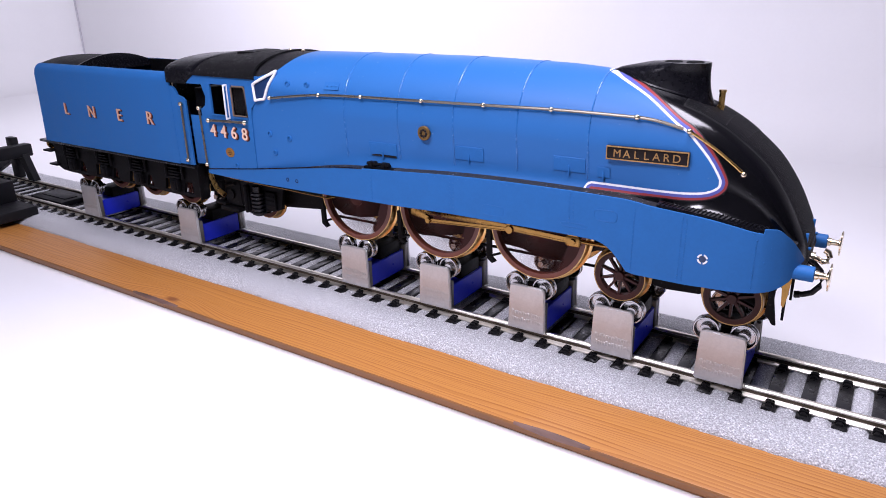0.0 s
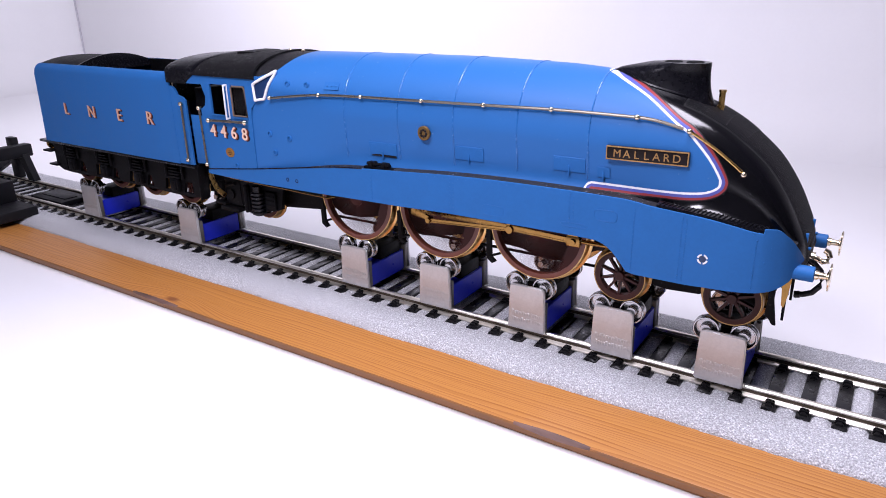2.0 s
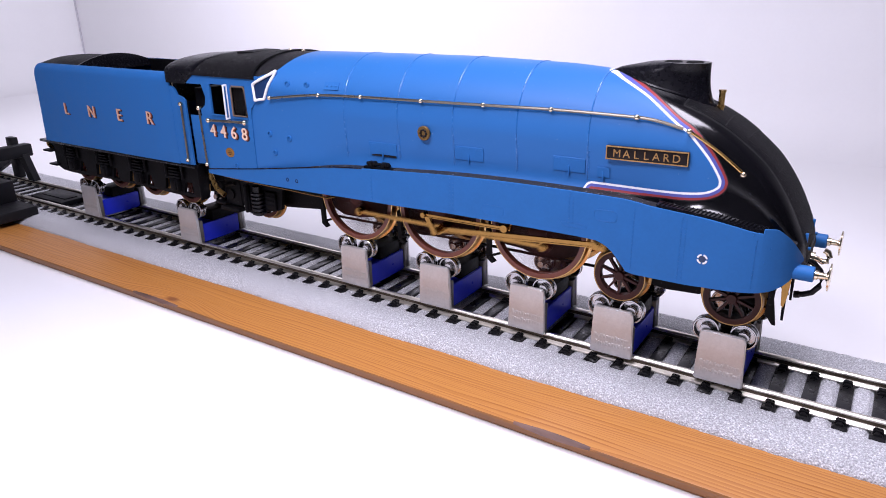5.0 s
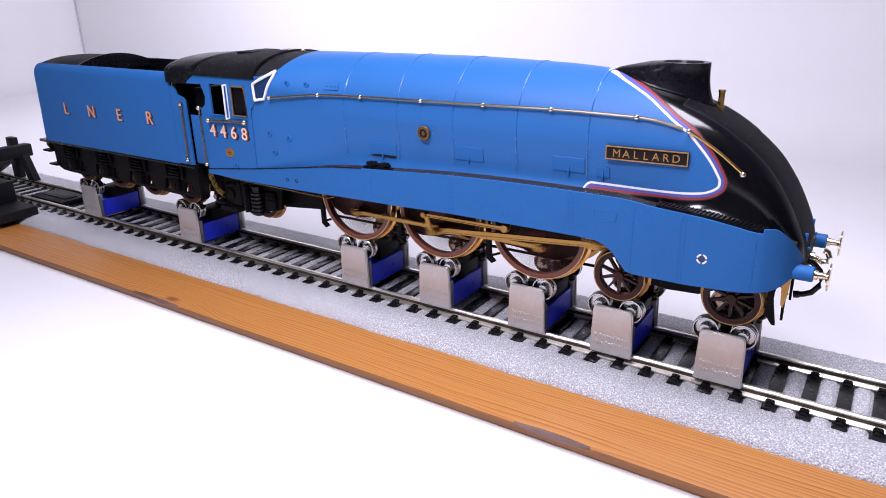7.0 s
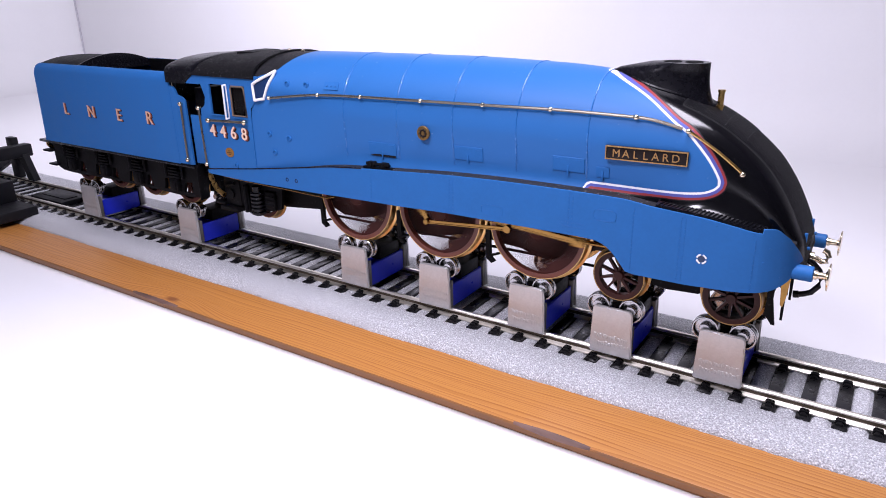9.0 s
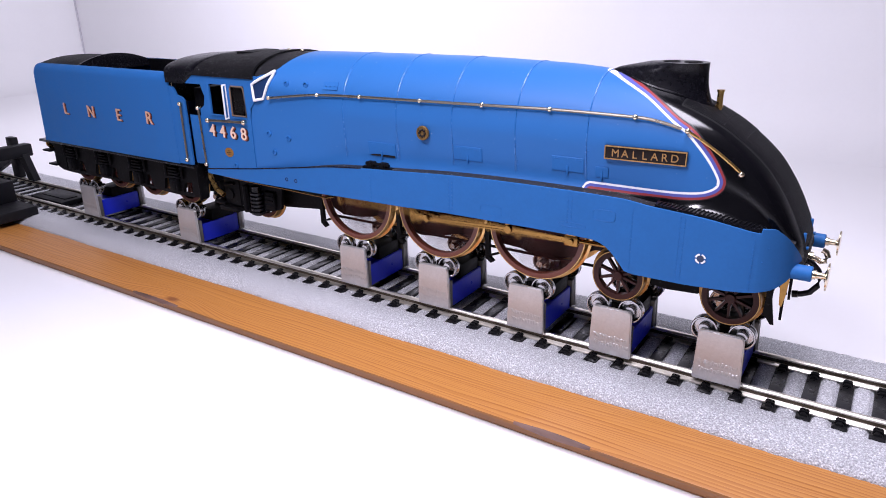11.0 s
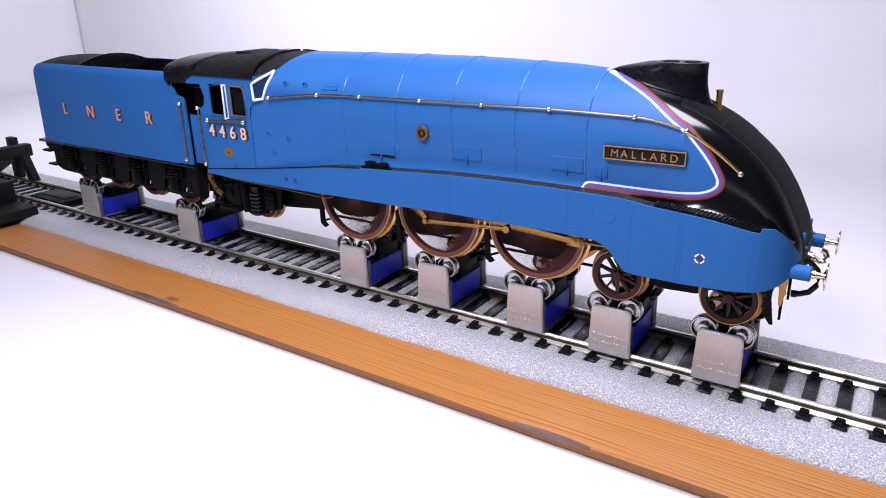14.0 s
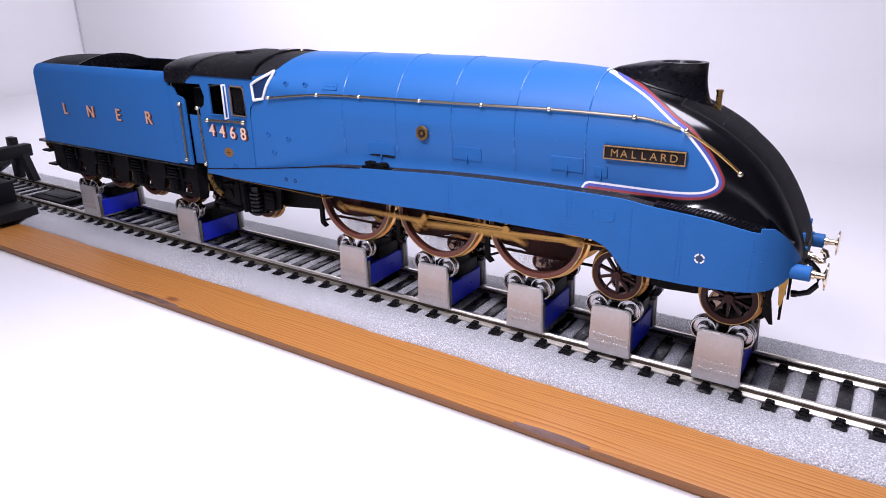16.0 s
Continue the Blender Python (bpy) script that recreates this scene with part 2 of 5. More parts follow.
def casing_material():
    """Blue sides with white, blue and red lining round a black nose, from the distance to the lining curve, and a black roof end."""
    m = mat("lined_blue_casing_paint", BLUE_C, 0.36, vary=0.05, grain=1500, bump=0.04, spec=0.4)
    nt = m.node_tree
    b = nt.nodes["Principled BSDF"]
    at = nt.nodes.new("ShaderNodeAttribute")
    at.attribute_name = "lining"
    mr = nt.nodes.new("ShaderNodeMapRange")
    mr.inputs[1].default_value, mr.inputs[2].default_value = -1.0, 4.0
    nt.links.new(at.outputs["Fac"], mr.inputs[0])
    ramp = nt.nodes.new("ShaderNodeValToRGB")
    ramp.color_ramp.interpolation = "CONSTANT"
    e = ramp.color_ramp.elements
    e[0].position, e[0].color = 0.0, (*BLUE_C, 1)
    e[1].position, e[1].color = 0.2, (0.82, 0.82, 0.84, 1)
    for pos, col in ((0.298, (0.085, 0.1, 0.36)), (0.425, (0.26, 0.035, 0.04)), (0.525, (0.003, 0.003, 0.0042))):
        k = e.new(pos)
        k.color = (*col, 1)
    nt.links.new(mr.outputs[0], ramp.inputs[0])
    at2 = nt.nodes.new("ShaderNodeAttribute")
    at2.attribute_name = "roof_end"
    gt = nt.nodes.new("ShaderNodeMath")
    gt.operation = "GREATER_THAN"
    gt.inputs[1].default_value = 0.0
    nt.links.new(at2.outputs["Fac"], gt.inputs[0])
    mix = nt.nodes.new("ShaderNodeMix")
    mix.data_type = "RGBA"
    nt.links.new(gt.outputs[0], mix.inputs[0])
    nt.links.new(ramp.outputs[0], mix.inputs[6])
    mix.inputs[7].default_value = (0.014, 0.014, 0.016, 1)
    # moulded grit along the crown of the nose and on the roof end
    at3 = nt.nodes.new("ShaderNodeAttribute")
    at3.attribute_name = "grit"
    tc = nt.nodes.new("ShaderNodeTexCoord")
    n = nt.nodes.new("ShaderNodeTexNoise")
    n.inputs["Scale"].default_value = 3000
    n.inputs["Detail"].default_value = 3
    nt.links.new(tc.outputs["Object"], n.inputs["Vector"])
    dots = nt.nodes.new("ShaderNodeMapRange")
    dots.inputs[1].default_value, dots.inputs[2].default_value = 0.63, 0.7
    dots.inputs[4].default_value = 0.45
    nt.links.new(n.outputs[0], dots.inputs[0])
    mul = nt.nodes.new("ShaderNodeMath")
    mul.operation = "MULTIPLY"
    nt.links.new(dots.outputs[0], mul.inputs[0])
    nt.links.new(at3.outputs["Fac"], mul.inputs[1])
    mix2 = nt.nodes.new("ShaderNodeMix")
    mix2.data_type = "RGBA"
    nt.links.new(mul.outputs[0], mix2.inputs[0])
    nt.links.new(mix.outputs[2], mix2.inputs[6])
    mix2.inputs[7].default_value = (0.2, 0.2, 0.21, 1)
    # sparse pale dust specks
    n4 = nt.nodes.new("ShaderNodeTexNoise")
    n4.inputs["Scale"].default_value = 1300
    n4.inputs["Detail"].default_value = 1
    nt.links.new(tc.outputs["Object"], n4.inputs["Vector"])
    specks = nt.nodes.new("ShaderNodeMapRange")
    specks.inputs[1].default_value, specks.inputs[2].default_value = 0.76, 0.82
    specks.inputs[4].default_value = 0.2
    nt.links.new(n4.outputs[0], specks.inputs[0])
    mix4 = nt.nodes.new("ShaderNodeMix")
    mix4.data_type = "RGBA"
    nt.links.new(specks.outputs[0], mix4.inputs[0])
    nt.links.new(mix2.outputs[2], mix4.inputs[6])
    mix4.inputs[7].default_value = (0.5, 0.52, 0.56, 1)
    nt.links.new(mix4.outputs[2], b.inputs["Base Color"])
    rr = nt.nodes.new("ShaderNodeMapRange")
    gloss = nt.nodes.new("ShaderNodeMapRange")
    gloss.inputs[1].default_value, gloss.inputs[2].default_value = 1.6, 2.0
    gloss.inputs[3].default_value, gloss.inputs[4].default_value = 0.48, 0.15
    nt.links.new(at.outputs["Fac"], gloss.inputs[0])
    nt.links.new(gloss.outputs[0], rr.inputs[3])
    rr.inputs[4].default_value = 0.6
    nt.links.new(at3.outputs["Fac"], rr.inputs[0])
    nt.links.new(rr.outputs[0], b.inputs["Roughness"])
    sp = nt.nodes.new("ShaderNodeMapRange")
    sp.inputs[3].default_value, sp.inputs[4].default_value = 0.3, 0.1
    nt.links.new(at3.outputs["Fac"], sp.inputs[0])
    shiny = nt.nodes.new("ShaderNodeMapRange")
    shiny.inputs[1].default_value, shiny.inputs[2].default_value = 1.6, 2.0
    shiny.inputs[3].default_value, shiny.inputs[4].default_value = 0.28, 0.6
    nt.links.new(at.outputs["Fac"], shiny.inputs[0])
    nt.links.new(shiny.outputs[0], sp.inputs[3])
    nt.links.new(sp.outputs[0], b.inputs["Specular IOR Level"])
    bp = nt.nodes.new("ShaderNodeBump")
    bp.inputs["Distance"].default_value = 0.0004
    soft_bump = nt.nodes.new("ShaderNodeMath")
    soft_bump.operation = "MULTIPLY"
    soft_bump.inputs[1].default_value = 0.35
    nt.links.new(at3.outputs["Fac"], soft_bump.inputs[0])
    nt.links.new(soft_bump.outputs[0], bp.inputs["Strength"])
    nt.links.new(n.outputs[0], bp.inputs["Height"])
    nt.links.new(bp.outputs[0], b.inputs["Normal"])
    return m


CASING = casing_material()


# ---- building helpers (all in mm) ----
def part(name, bm, material, parent=None, label="", at=(0, 0, 0), sharp=38):
    mesh = bpy.data.meshes.new(name)
    bmesh.ops.recalc_face_normals(bm, faces=bm.faces)
    bm.to_mesh(mesh)
    bm.free()
    return link(name, mesh, material, parent, label, at, sharp)


def link(name, mesh, material, parent=None, label="", at=(0, 0, 0), sharp=38):
    mesh.transform(Matrix.Scale(MM, 4))
    mesh.polygons.foreach_set("use_smooth", [True] * len(mesh.polygons))
    mesh.set_sharp_from_angle(angle=radians(sharp))
    for mt in material if isinstance(material, (list, tuple)) else [material]:
        mesh.materials.append(mt)
    ob = new(name, mesh)
    ob.parent = parent
    ob.location = [c * MM for c in at]
    if label:
        ob["label"] = label
    return ob


def same(ob, at, parent=None, turn=0.0):
    """Another object on the same mesh."""
    o = ob.copy()
    scene.collection.objects.link(o)
    o.location = [c * MM for c in at]
    o.rotation_euler[2] = turn
    if parent:
        o.parent = parent
    return o


def thing(name, at, label, category, group="", kind=""):
    ob = new(name)
    ob.empty_display_size = 0.01
    ob.location = [c * MM for c in at]
    return tagged(ob, label, category, group, kind)


def box(bm, x0, x1, y0, y1, z0, z1, bevel=0.0, top=1.0):
    m = Matrix.Translation(((x0 + x1) / 2, (y0 + y1) / 2, (z0 + z1) / 2)) @ Matrix.Diagonal((abs(x1 - x0), abs(y1 - y0), abs(z1 - z0), 1))
    vs = bmesh.ops.create_cube(bm, size=1, matrix=m)["verts"]
    if top != 1.0:
        for v in vs:
            if v.co.z > (z0 + z1) / 2:
                v.co.x = (x0 + x1) / 2 + (v.co.x - (x0 + x1) / 2) * top
    if bevel:
        es = list({e for v in vs for e in v.link_edges})
        bmesh.ops.bevel(bm, geom=es, offset=bevel, segments=2, affect="EDGES", profile=0.5)
    return bm


def rod(bm, p, q, r, seg=12, r2=None):
    p, q = Vector(p), Vector(q)
    d = q - p
    m = Matrix.Translation((p + q) / 2) @ d.to_track_quat("Z", "Y").to_matrix().to_4x4()
    bmesh.ops.create_cone(bm, cap_ends=True, segments=seg, radius1=r, radius2=r if r2 is None else r2, depth=d.length, matrix=m)
    return bm


def ball(bm, c, r, seg=10):
    bmesh.ops.create_uvsphere(bm, u_segments=seg, v_segments=max(6, seg // 2 + 2), radius=r, matrix=Matrix.Translation(c))
    return bm


def pipe(bm, pts, r, seg=8):
    pts = [Vector(p) for p in pts]
    rings = []
    up = Vector((0.013, 0.02, 1))
    for i, p in enumerate(pts):
        d = (pts[min(i + 1, len(pts) - 1)] - pts[max(i - 1, 0)]).normalized()
        a = d.cross(up).normalized() if abs(d.dot(up.normalized())) < 0.98 else d.cross(Vector((1, 0, 0))).normalized()
        b = d.cross(a)
        rings.append([bm.verts.new(p + r * (math.cos(t) * a + math.sin(t) * b)) for t in (2 * math.pi * k / seg for k in range(seg))])
    for r0, r1 in zip(rings, rings[1:]):
        for k in range(seg):
            bm.faces.new((r0[k], r0[(k + 1) % seg], r1[(k + 1) % seg], r1[k]))
    bm.faces.new(rings[0])
    bm.faces.new(rings[-1])
    return bm


def lathe(bm, prof, seg=48, c=(0, 0, 0), axis="y", closed=False):
    """prof: (along the axis, radius)."""
    rings = []
    for a, r in prof:
        ring = []
        for k in range(seg):
            t = 2 * math.pi * k / seg
            u, v = r * math.cos(t), r * math.sin(t)
            co = (u, a, v) if axis == "y" else (a, u, v) if axis == "x" else (u, v, a)
            ring.append(bm.verts.new((co[0] + c[0], co[1] + c[1], co[2] + c[2])))
        rings.append(ring)
    for r0, r1 in zip(rings, rings[1:] + rings[:1] if closed else rings[1:]):
        for k in range(seg):
            bm.faces.new((r0[k], r0[(k + 1) % seg], r1[(k + 1) % seg], r1[k]))
    if not closed:
        bm.faces.new(rings[0])
        bm.faces.new(rings[-1])
    return bm


def prism(bm, poly, y0, y1):
    """A side-view outline (x, z) carried from y0 to y1."""
    a = [bm.verts.new((x, y0, z)) for x, z in poly]
    b = [bm.verts.new((x, y1, z)) for x, z in poly]
    bm.faces.new(a)
    bm.faces.new(b[::-1])
    for i in range(len(poly)):
        j = (i + 1) % len(poly)
        bm.faces.new((a[i], b[i], b[j], a[j]))
    return bm


def grid(bm, rows):
    vs = [[bm.verts.new(p) for p in r] for r in rows]
    for a, b in zip(vs, vs[1:]):
        for i in range(len(a) - 1):
            bm.faces.new((a[i], a[i + 1], b[i + 1], b[i]))
    return vs


def solid(ob, mm, offset=-1.0):
    s = ob.modifiers.new("thickness", "SOLIDIFY")
    s.thickness, s.offset = mm * MM, offset
    # crisp rims
    mesh = ob.data
    used = collections.Counter(l.edge_index for l in mesh.loops)
    for e in mesh.edges:
        if used[e.index] == 1:
            e.use_edge_sharp = True
    return ob


def curve(x, knots):
    """A smooth curve through (x, value) knots, with no overshoot."""
    xs, ys = [k[0] for k in knots], [k[1] for k in knots]
    if x <= xs[0]:
        return ys[0]
    if x >= xs[-1]:
        return ys[-1]
    n = len(xs)
    sl = [(ys[i + 1] - ys[i]) / (xs[i + 1] - xs[i]) for i in range(n - 1)]
    m = [sl[0]] + [0 if sl[i - 1] * sl[i] <= 0 else 2 * sl[i - 1] * sl[i] / (sl[i - 1] + sl[i]) for i in range(1, n - 1)] + [sl[-1]]
    i = max(k for k in range(n - 1) if xs[k] <= x)
    h = xs[i + 1] - xs[i]
    t = (x - xs[i]) / h
    return (2 * t**3 - 3 * t**2 + 1) * ys[i] + (t**3 - 2 * t**2 + t) * h * m[i] + (-2 * t**3 + 3 * t**2) * ys[i + 1] + (t**3 - t**2) * h * m[i + 1]


def letters(name, text, height, depth, material, parent, at, slant=0.0, label="", bold=0.0):
    """Raised writing on a side that faces -y; height of the capitals in mm."""
    cu = bpy.data.curves.new(name, "FONT")
    cu.body, cu.size, cu.extrude, cu.offset = text, height / 0.7, depth, bold
    cu.align_x = "CENTER"
    ob = bpy.data.objects.new(name, cu)
    mesh = bpy.data.meshes.new_from_object(ob)
    bpy.data.objects.remove(ob)
    bpy.data.curves.remove(cu)
    mesh.transform(Matrix.Rotation(radians(90) - slant, 4, "X"))
    return link(name, mesh, material, parent, label, at)


# ---- the setting: table, walls, plank, underlay ----
def setting():
    bm = bmesh.new()
    box(bm, -712, 1500, -900, 310, -30, 0)
    tagged(part("table", bm, TABLE), "plain white tabletop, brightly lit", "table", kind="structure")
    arc = [(math.sin(a), 1 - math.cos(a)) for a in np.linspace(0, math.pi / 2, 14)]
    def sheet(inner, along, name, label, across):
        outer = [(u + math.copysign(3, inner[-1][0]) , z - 2.0) for u, z in inner]
        loop = inner + outer[::-1]
        bm = bmesh.new()
        rows = []
        for t in along:
            rows.append([(t, u, z) if across else (u, t, z) for u, z in loop + loop[:1]])
        grid(bm, rows)
        bmesh.ops.remove_doubles(bm, verts=bm.verts, dist=0.001)
        tagged(part(name, bm, PAPER, sharp=60), label, "background", kind="structure")

    prof = [(270, 0.05)] + [(280 + 30 * u, 0.1 + 30 * v) for u, v in arc] + [(310, 1300)]
    sheet(prof, (-705.5, 1500), "wall_north", "white card background curving up from the table", True)
    prof = [(-655, 0.15)] + [(-665 - 40 * u, 0.2 + 40 * v) for u, v in arc] + [(-705, 1300)]
    sheet(prof, (-900, 310), "wall_west", "white card side curving up from the table", False)
    bm = bmesh.new()
    pipe(bm, [(-704.0, 309.0, z) for z in (1, 20, 60, 400, 1290)], 1.0, 8)
    tagged(part("trim", bm, SEAM), "thin grey seam between two cards", "trim", kind="structure")
    # unseen plain walls and ceiling behind and above the lamps, added to block ambient light
    for name, b, label in (
        ("wall_east", (1503, 1540, -900, 313, -30, 1300), "unseen plain wall added to close the room"),
        ("wall_south", (-740, 1540, -940, -903, -30, 1300), "unseen plain wall added to close the room"),
        ("ceiling", (-740, 1540, -940, 340, 1303, 1340), "unseen plain ceiling added to close the room"),
    ):
        bm = bmesh.new()
        box(bm, *b)
        tagged(part(name, bm, PLASTER), label, "ceiling" if name == "ceiling" else "wall", kind="structure")


setting()

ZR = ZW - 14.8  # rail tops over the table
ZS = ZR - 2.5   # sleeper tops


def plank_and_underlay():
    bm = bmesh.new()
    zp = ZW - 20.2
    stations = sorted(set([-330.0, 330.0] + list(np.arange(-120, 90, 1.5))))
    rings = []
    for x in stations:
        wane = max(0.0, 1 - ((x + 88) / 11) ** 2) * 0.5 + max(0.0, 1 - ((x - 50) / 9) ** 2) * 0.75
        wane *= 0.8 + 0.35 * noise.noise((x * 0.35, 3, 0))
        front = -42.3 + 0.25 * noise.noise((x * 0.03, 7, 0))
        prof = [(-41.0, 0.0), (22.0, 0.0), (22.0, zp), (front + 0.5 + wane, zp), (front + 0.15 + wane * 0.75, zp - 0.12 - wane * 0.3), (front, zp - 0.5 - wane), (-41.4, 0.4)]
        rings.append([bm.verts.new((x, y, z)) for y, z in prof])
    bm.faces.new(rings[0]), bm.faces.new(rings[-1])
    for (xa, a), (xb, b) in zip(zip(stations, rings), list(zip(stations, rings))[1:]):
        for i in range(len(prof)):
            j = (i + 1) % len(prof)
            f = bm.faces.new((a[i], a[j], b[j], b[i]))
            waney = abs((xa + xb) / 2 + 88) < 11 or abs((xa + xb) / 2 - 50) < 9
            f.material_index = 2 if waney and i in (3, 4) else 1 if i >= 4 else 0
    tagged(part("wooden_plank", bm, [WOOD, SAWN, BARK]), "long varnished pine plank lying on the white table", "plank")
    bm = bmesh.new()
    nx = 1240
    rows = []
    rng = random.Random(4)
    ys = list(np.linspace(-19.6, 23.0, 54))
    for i in range(nx + 1):
        x = -330 + 640 * i / nx
        near = -24.2 + 0.5 * noise.noise((x * 0.05, 0, 0)) + rng.uniform(-0.13, 0.13)
        r = [(x, near - 0.1, ZW - 20.25), (x, near + 0.05, ZW - 19.8 + rng.uniform(-0.12, 0.12)), (x, near + 0.8, ZW - 19.1 + rng.uniform(-0.1, 0.1)), (x, near + 1.9, ZW - 18.5 + rng.uniform(-0.1, 0.1)), (x, near + 3.2, ZW - 18.0 + rng.uniform(-0.1, 0.1))]
        for y in ys:
            d = abs((x - 87.47 + 3.4415) % 6.883 - 3.4415)
            rise = max(0.0, min(1.0, (d - 1.35) / 1.0))
            rise = rise * rise * (3 - 2 * rise)
            inside = max(0.0, min(1.0, (13.1 - abs(y)) / 0.7))
            r.append((x, y, ZS - 0.12 - inside * (0.85 - rise * 0.82) + rng.uniform(-0.1, 0.1)))
        r += [(x, 23.4 + rng.uniform(-0.2, 0.2), ZS - 1.3), (x, 23.6, ZW - 20.2)]
        rows.append(r)
    grid(bm, rows)
    tagged(part("foam_underlay", bm, FOAM, sharp=80), "grey grainy foam trackbed strip glued on the plank", "underlay", kind="stuff")


plank_and_underlay()


def track():
    tr = thing("model_railway_track", (0, 0, ZS - 1.6), "nickel silver rails on black plastic sleepers", "track")
    z0 = 1.6  # sleeper tops in the track's own space
    prof = [(-1.25, 0), (1.25, 0), (1.25, 0.3), (0.32, 0.85), (0.3, 1.7), (0.66, 1.85), (0.66, 2.2), (0.35, 2.5), (-0.35, 2.5), (-0.66, 2.2), (-0.66, 1.85), (-0.3, 1.7), (-0.32, 0.85), (-1.25, 0.3)]
    for y in (-8.9, 8.9):
        bm = bmesh.new()
        a = [bm.verts.new((-330, y + u, z0 + v)) for u, v in prof]
        b = [bm.verts.new((310, y + u, z0 + v)) for u, v in prof]
        bm.faces.new(a), bm.faces.new(b)
        for i in range(len(prof)):
            j = (i + 1) % len(prof)
            bm.faces.new((a[i], a[j], b[j], b[i]))
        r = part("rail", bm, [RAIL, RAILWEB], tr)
        # web faces take a darker brown metal than head and foot
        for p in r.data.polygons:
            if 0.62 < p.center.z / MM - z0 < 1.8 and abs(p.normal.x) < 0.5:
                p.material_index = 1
    bm = bmesh.new()
    box(bm, -1.5, 1.5, -12.9, 12.9, 0, 1.6, 0.25)
    for y in (-8.9, 8.9):
        for s in (-1, 1):
            prism(bm, [(-1.15, 1.5), (1.15, 1.5), (0.95, 2.25), (0.6, 2.5), (-0.6, 2.5), (-0.95, 2.25)], y + s * 0.75, y + s * 1.9)
            prism(bm, [(-0.85, 1.5), (0.85, 1.5), (0.7, 1.95), (0.4, 2.15), (-0.4, 2.15), (-0.7, 1.95)], y + s * 1.8, y + s * 2.75)
    k0 = 87.47 - 6.883 * 60
    first = part("sleeper", bm, SLEEPER, tr, at=(k0, 0, 0))
    for k in range(1, 92):
        same(first, (k0 + 6.883 * k, 0, 0))


track()

DRIVERS = (-29.3, 0.0, 29.5)
BOGIE = (51.2, 76.6)
TENDER_AXLES = (-106.8, -127.8, -148.8, -170.8)


# ---- rolling road units ----
def rolling_units():
    u = thing("rolling_road_unit", (0, 0, ZR), "nickel plated rolling road unit with blue plastic block astride the rails", "rolling road", "rolling road units under the wheels")
    h = 12.6
    for s in (-1, 1):
        bm = bmesh.new()
        prism(bm, [(-5.35, 0.0), (5.35, 0.0), (4.95, h - 1.0), (4.75, h - 0.35), (4.2, h), (-4.2, h), (-4.75, h - 0.35), (-4.95, h - 1.0)], s * 10.9, s * 9.8)
        bmesh.ops.bevel(bm, geom=list(bm.edges), offset=0.26, segments=3, affect="EDGES")
        sp = part("side_plate", bm, PLATE, u)
        if s < 0:
            rng = random.Random(2)
            for z, x0, x1, hh in ((4.3, -4.3, 4.3, 1.05), (2.4, -4.0, 4.2, 1.05)):
                bm = bmesh.new()
                x = x0
                while x < x1:
                    wd = rng.uniform(0.35, 0.75)
                    box(bm, x, x + wd, -11.02, -10.85, z, z + hh * rng.uniform(0.7, 1.1), 0.07)
                    x += wd + 0.16
                tagged(part("embossed_line", bm, PLATE, sp, "raised illegible lines"), kind="stuff")
        for x in (-4.0, 4.0):
            for y0, y1 in ((s * 7.4, s * 9.75),):
                bm = bmesh.new()
                lathe(bm, [(-0.9, 0.3), (-0.9, 1.25), (-0.75, 1.35), (0.0, 1.4), (0.0, 2.35), (-0.95, 2.45), (-1.15, 2.6), (-1.15, 2.85), (-1.0, 2.98), (-0.4, 3.0), (-0.2, 2.6), (0.2, 2.6), (0.4, 3.0), (1.0, 2.98), (1.15, 2.85), (1.15, 2.6), (0.95, 2.45), (0.05, 2.35), (0.05, 1.4), (0.75, 1.35), (0.9, 1.25), (0.9, 0.3)], 32)
                part("roller", bm, STEEL, u, at=(x, (y0 + y1) / 2, h - 0.35))
            bm = bmesh.new()
            rod(bm, (x, s * 5.5, h - 0.35), (x, s * 9.2, h - 0.35), 0.9)
            part("axle_pin", bm, STEEL, u)
            bm = bmesh.new()
            rod(bm, (x, s * 9.3, h - 0.35), (x, s * 9.85, h - 0.35), 1.15, 20)
            part("bearing", bm, STEEL, u)
    bm = bmesh.new()
    prism(bm, [(-4.6, -0.2), (-1.6, -0.2), (-1.6, 1.1), (1.6, 1.1), (1.6, -0.2), (4.6, -0.2), (4.6, 6.6), (-4.6, 6.6)], -8.2, 8.2)
    bmesh.ops.bevel(bm, geom=list(bm.edges), offset=0.2, segments=2, affect="EDGES")
    part("plastic_block", bm, BLUEBLOCK, u, "royal blue plastic block")
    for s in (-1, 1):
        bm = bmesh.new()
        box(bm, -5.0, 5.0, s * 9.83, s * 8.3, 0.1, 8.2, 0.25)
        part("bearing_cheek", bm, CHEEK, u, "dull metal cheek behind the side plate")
    bm = bmesh.new()
    box(bm, -4.2, 4.2, -3.0, 7.0, 6.5, 10.6, 0.3)
    part("bearing_block", bm, BLACK, u, "black plastic bearing block")
    units = [u]
    for x in (DRIVERS[1] - 1.3, DRIVERS[2] - 1.9, BOGIE[0] - 0.4, BOGIE[1] - 0.5, TENDER_AXLES[0] - 2.0, TENDER_AXLES[3] - 0.4):
        units.append(copy_thing(u, pose(x * MM, 0, (ZR - (0.65 if x > 40 else 0)) * MM)))
    u.location.x = (DRIVERS[0] - 1.4) * MM
    return units


UNITS = rolling_units()

# ---- locomotive ----
loco = thing("model_locomotive", (0, 0, ZW), "garter blue streamlined model steam locomotive with black wedge nose", "locomotive")

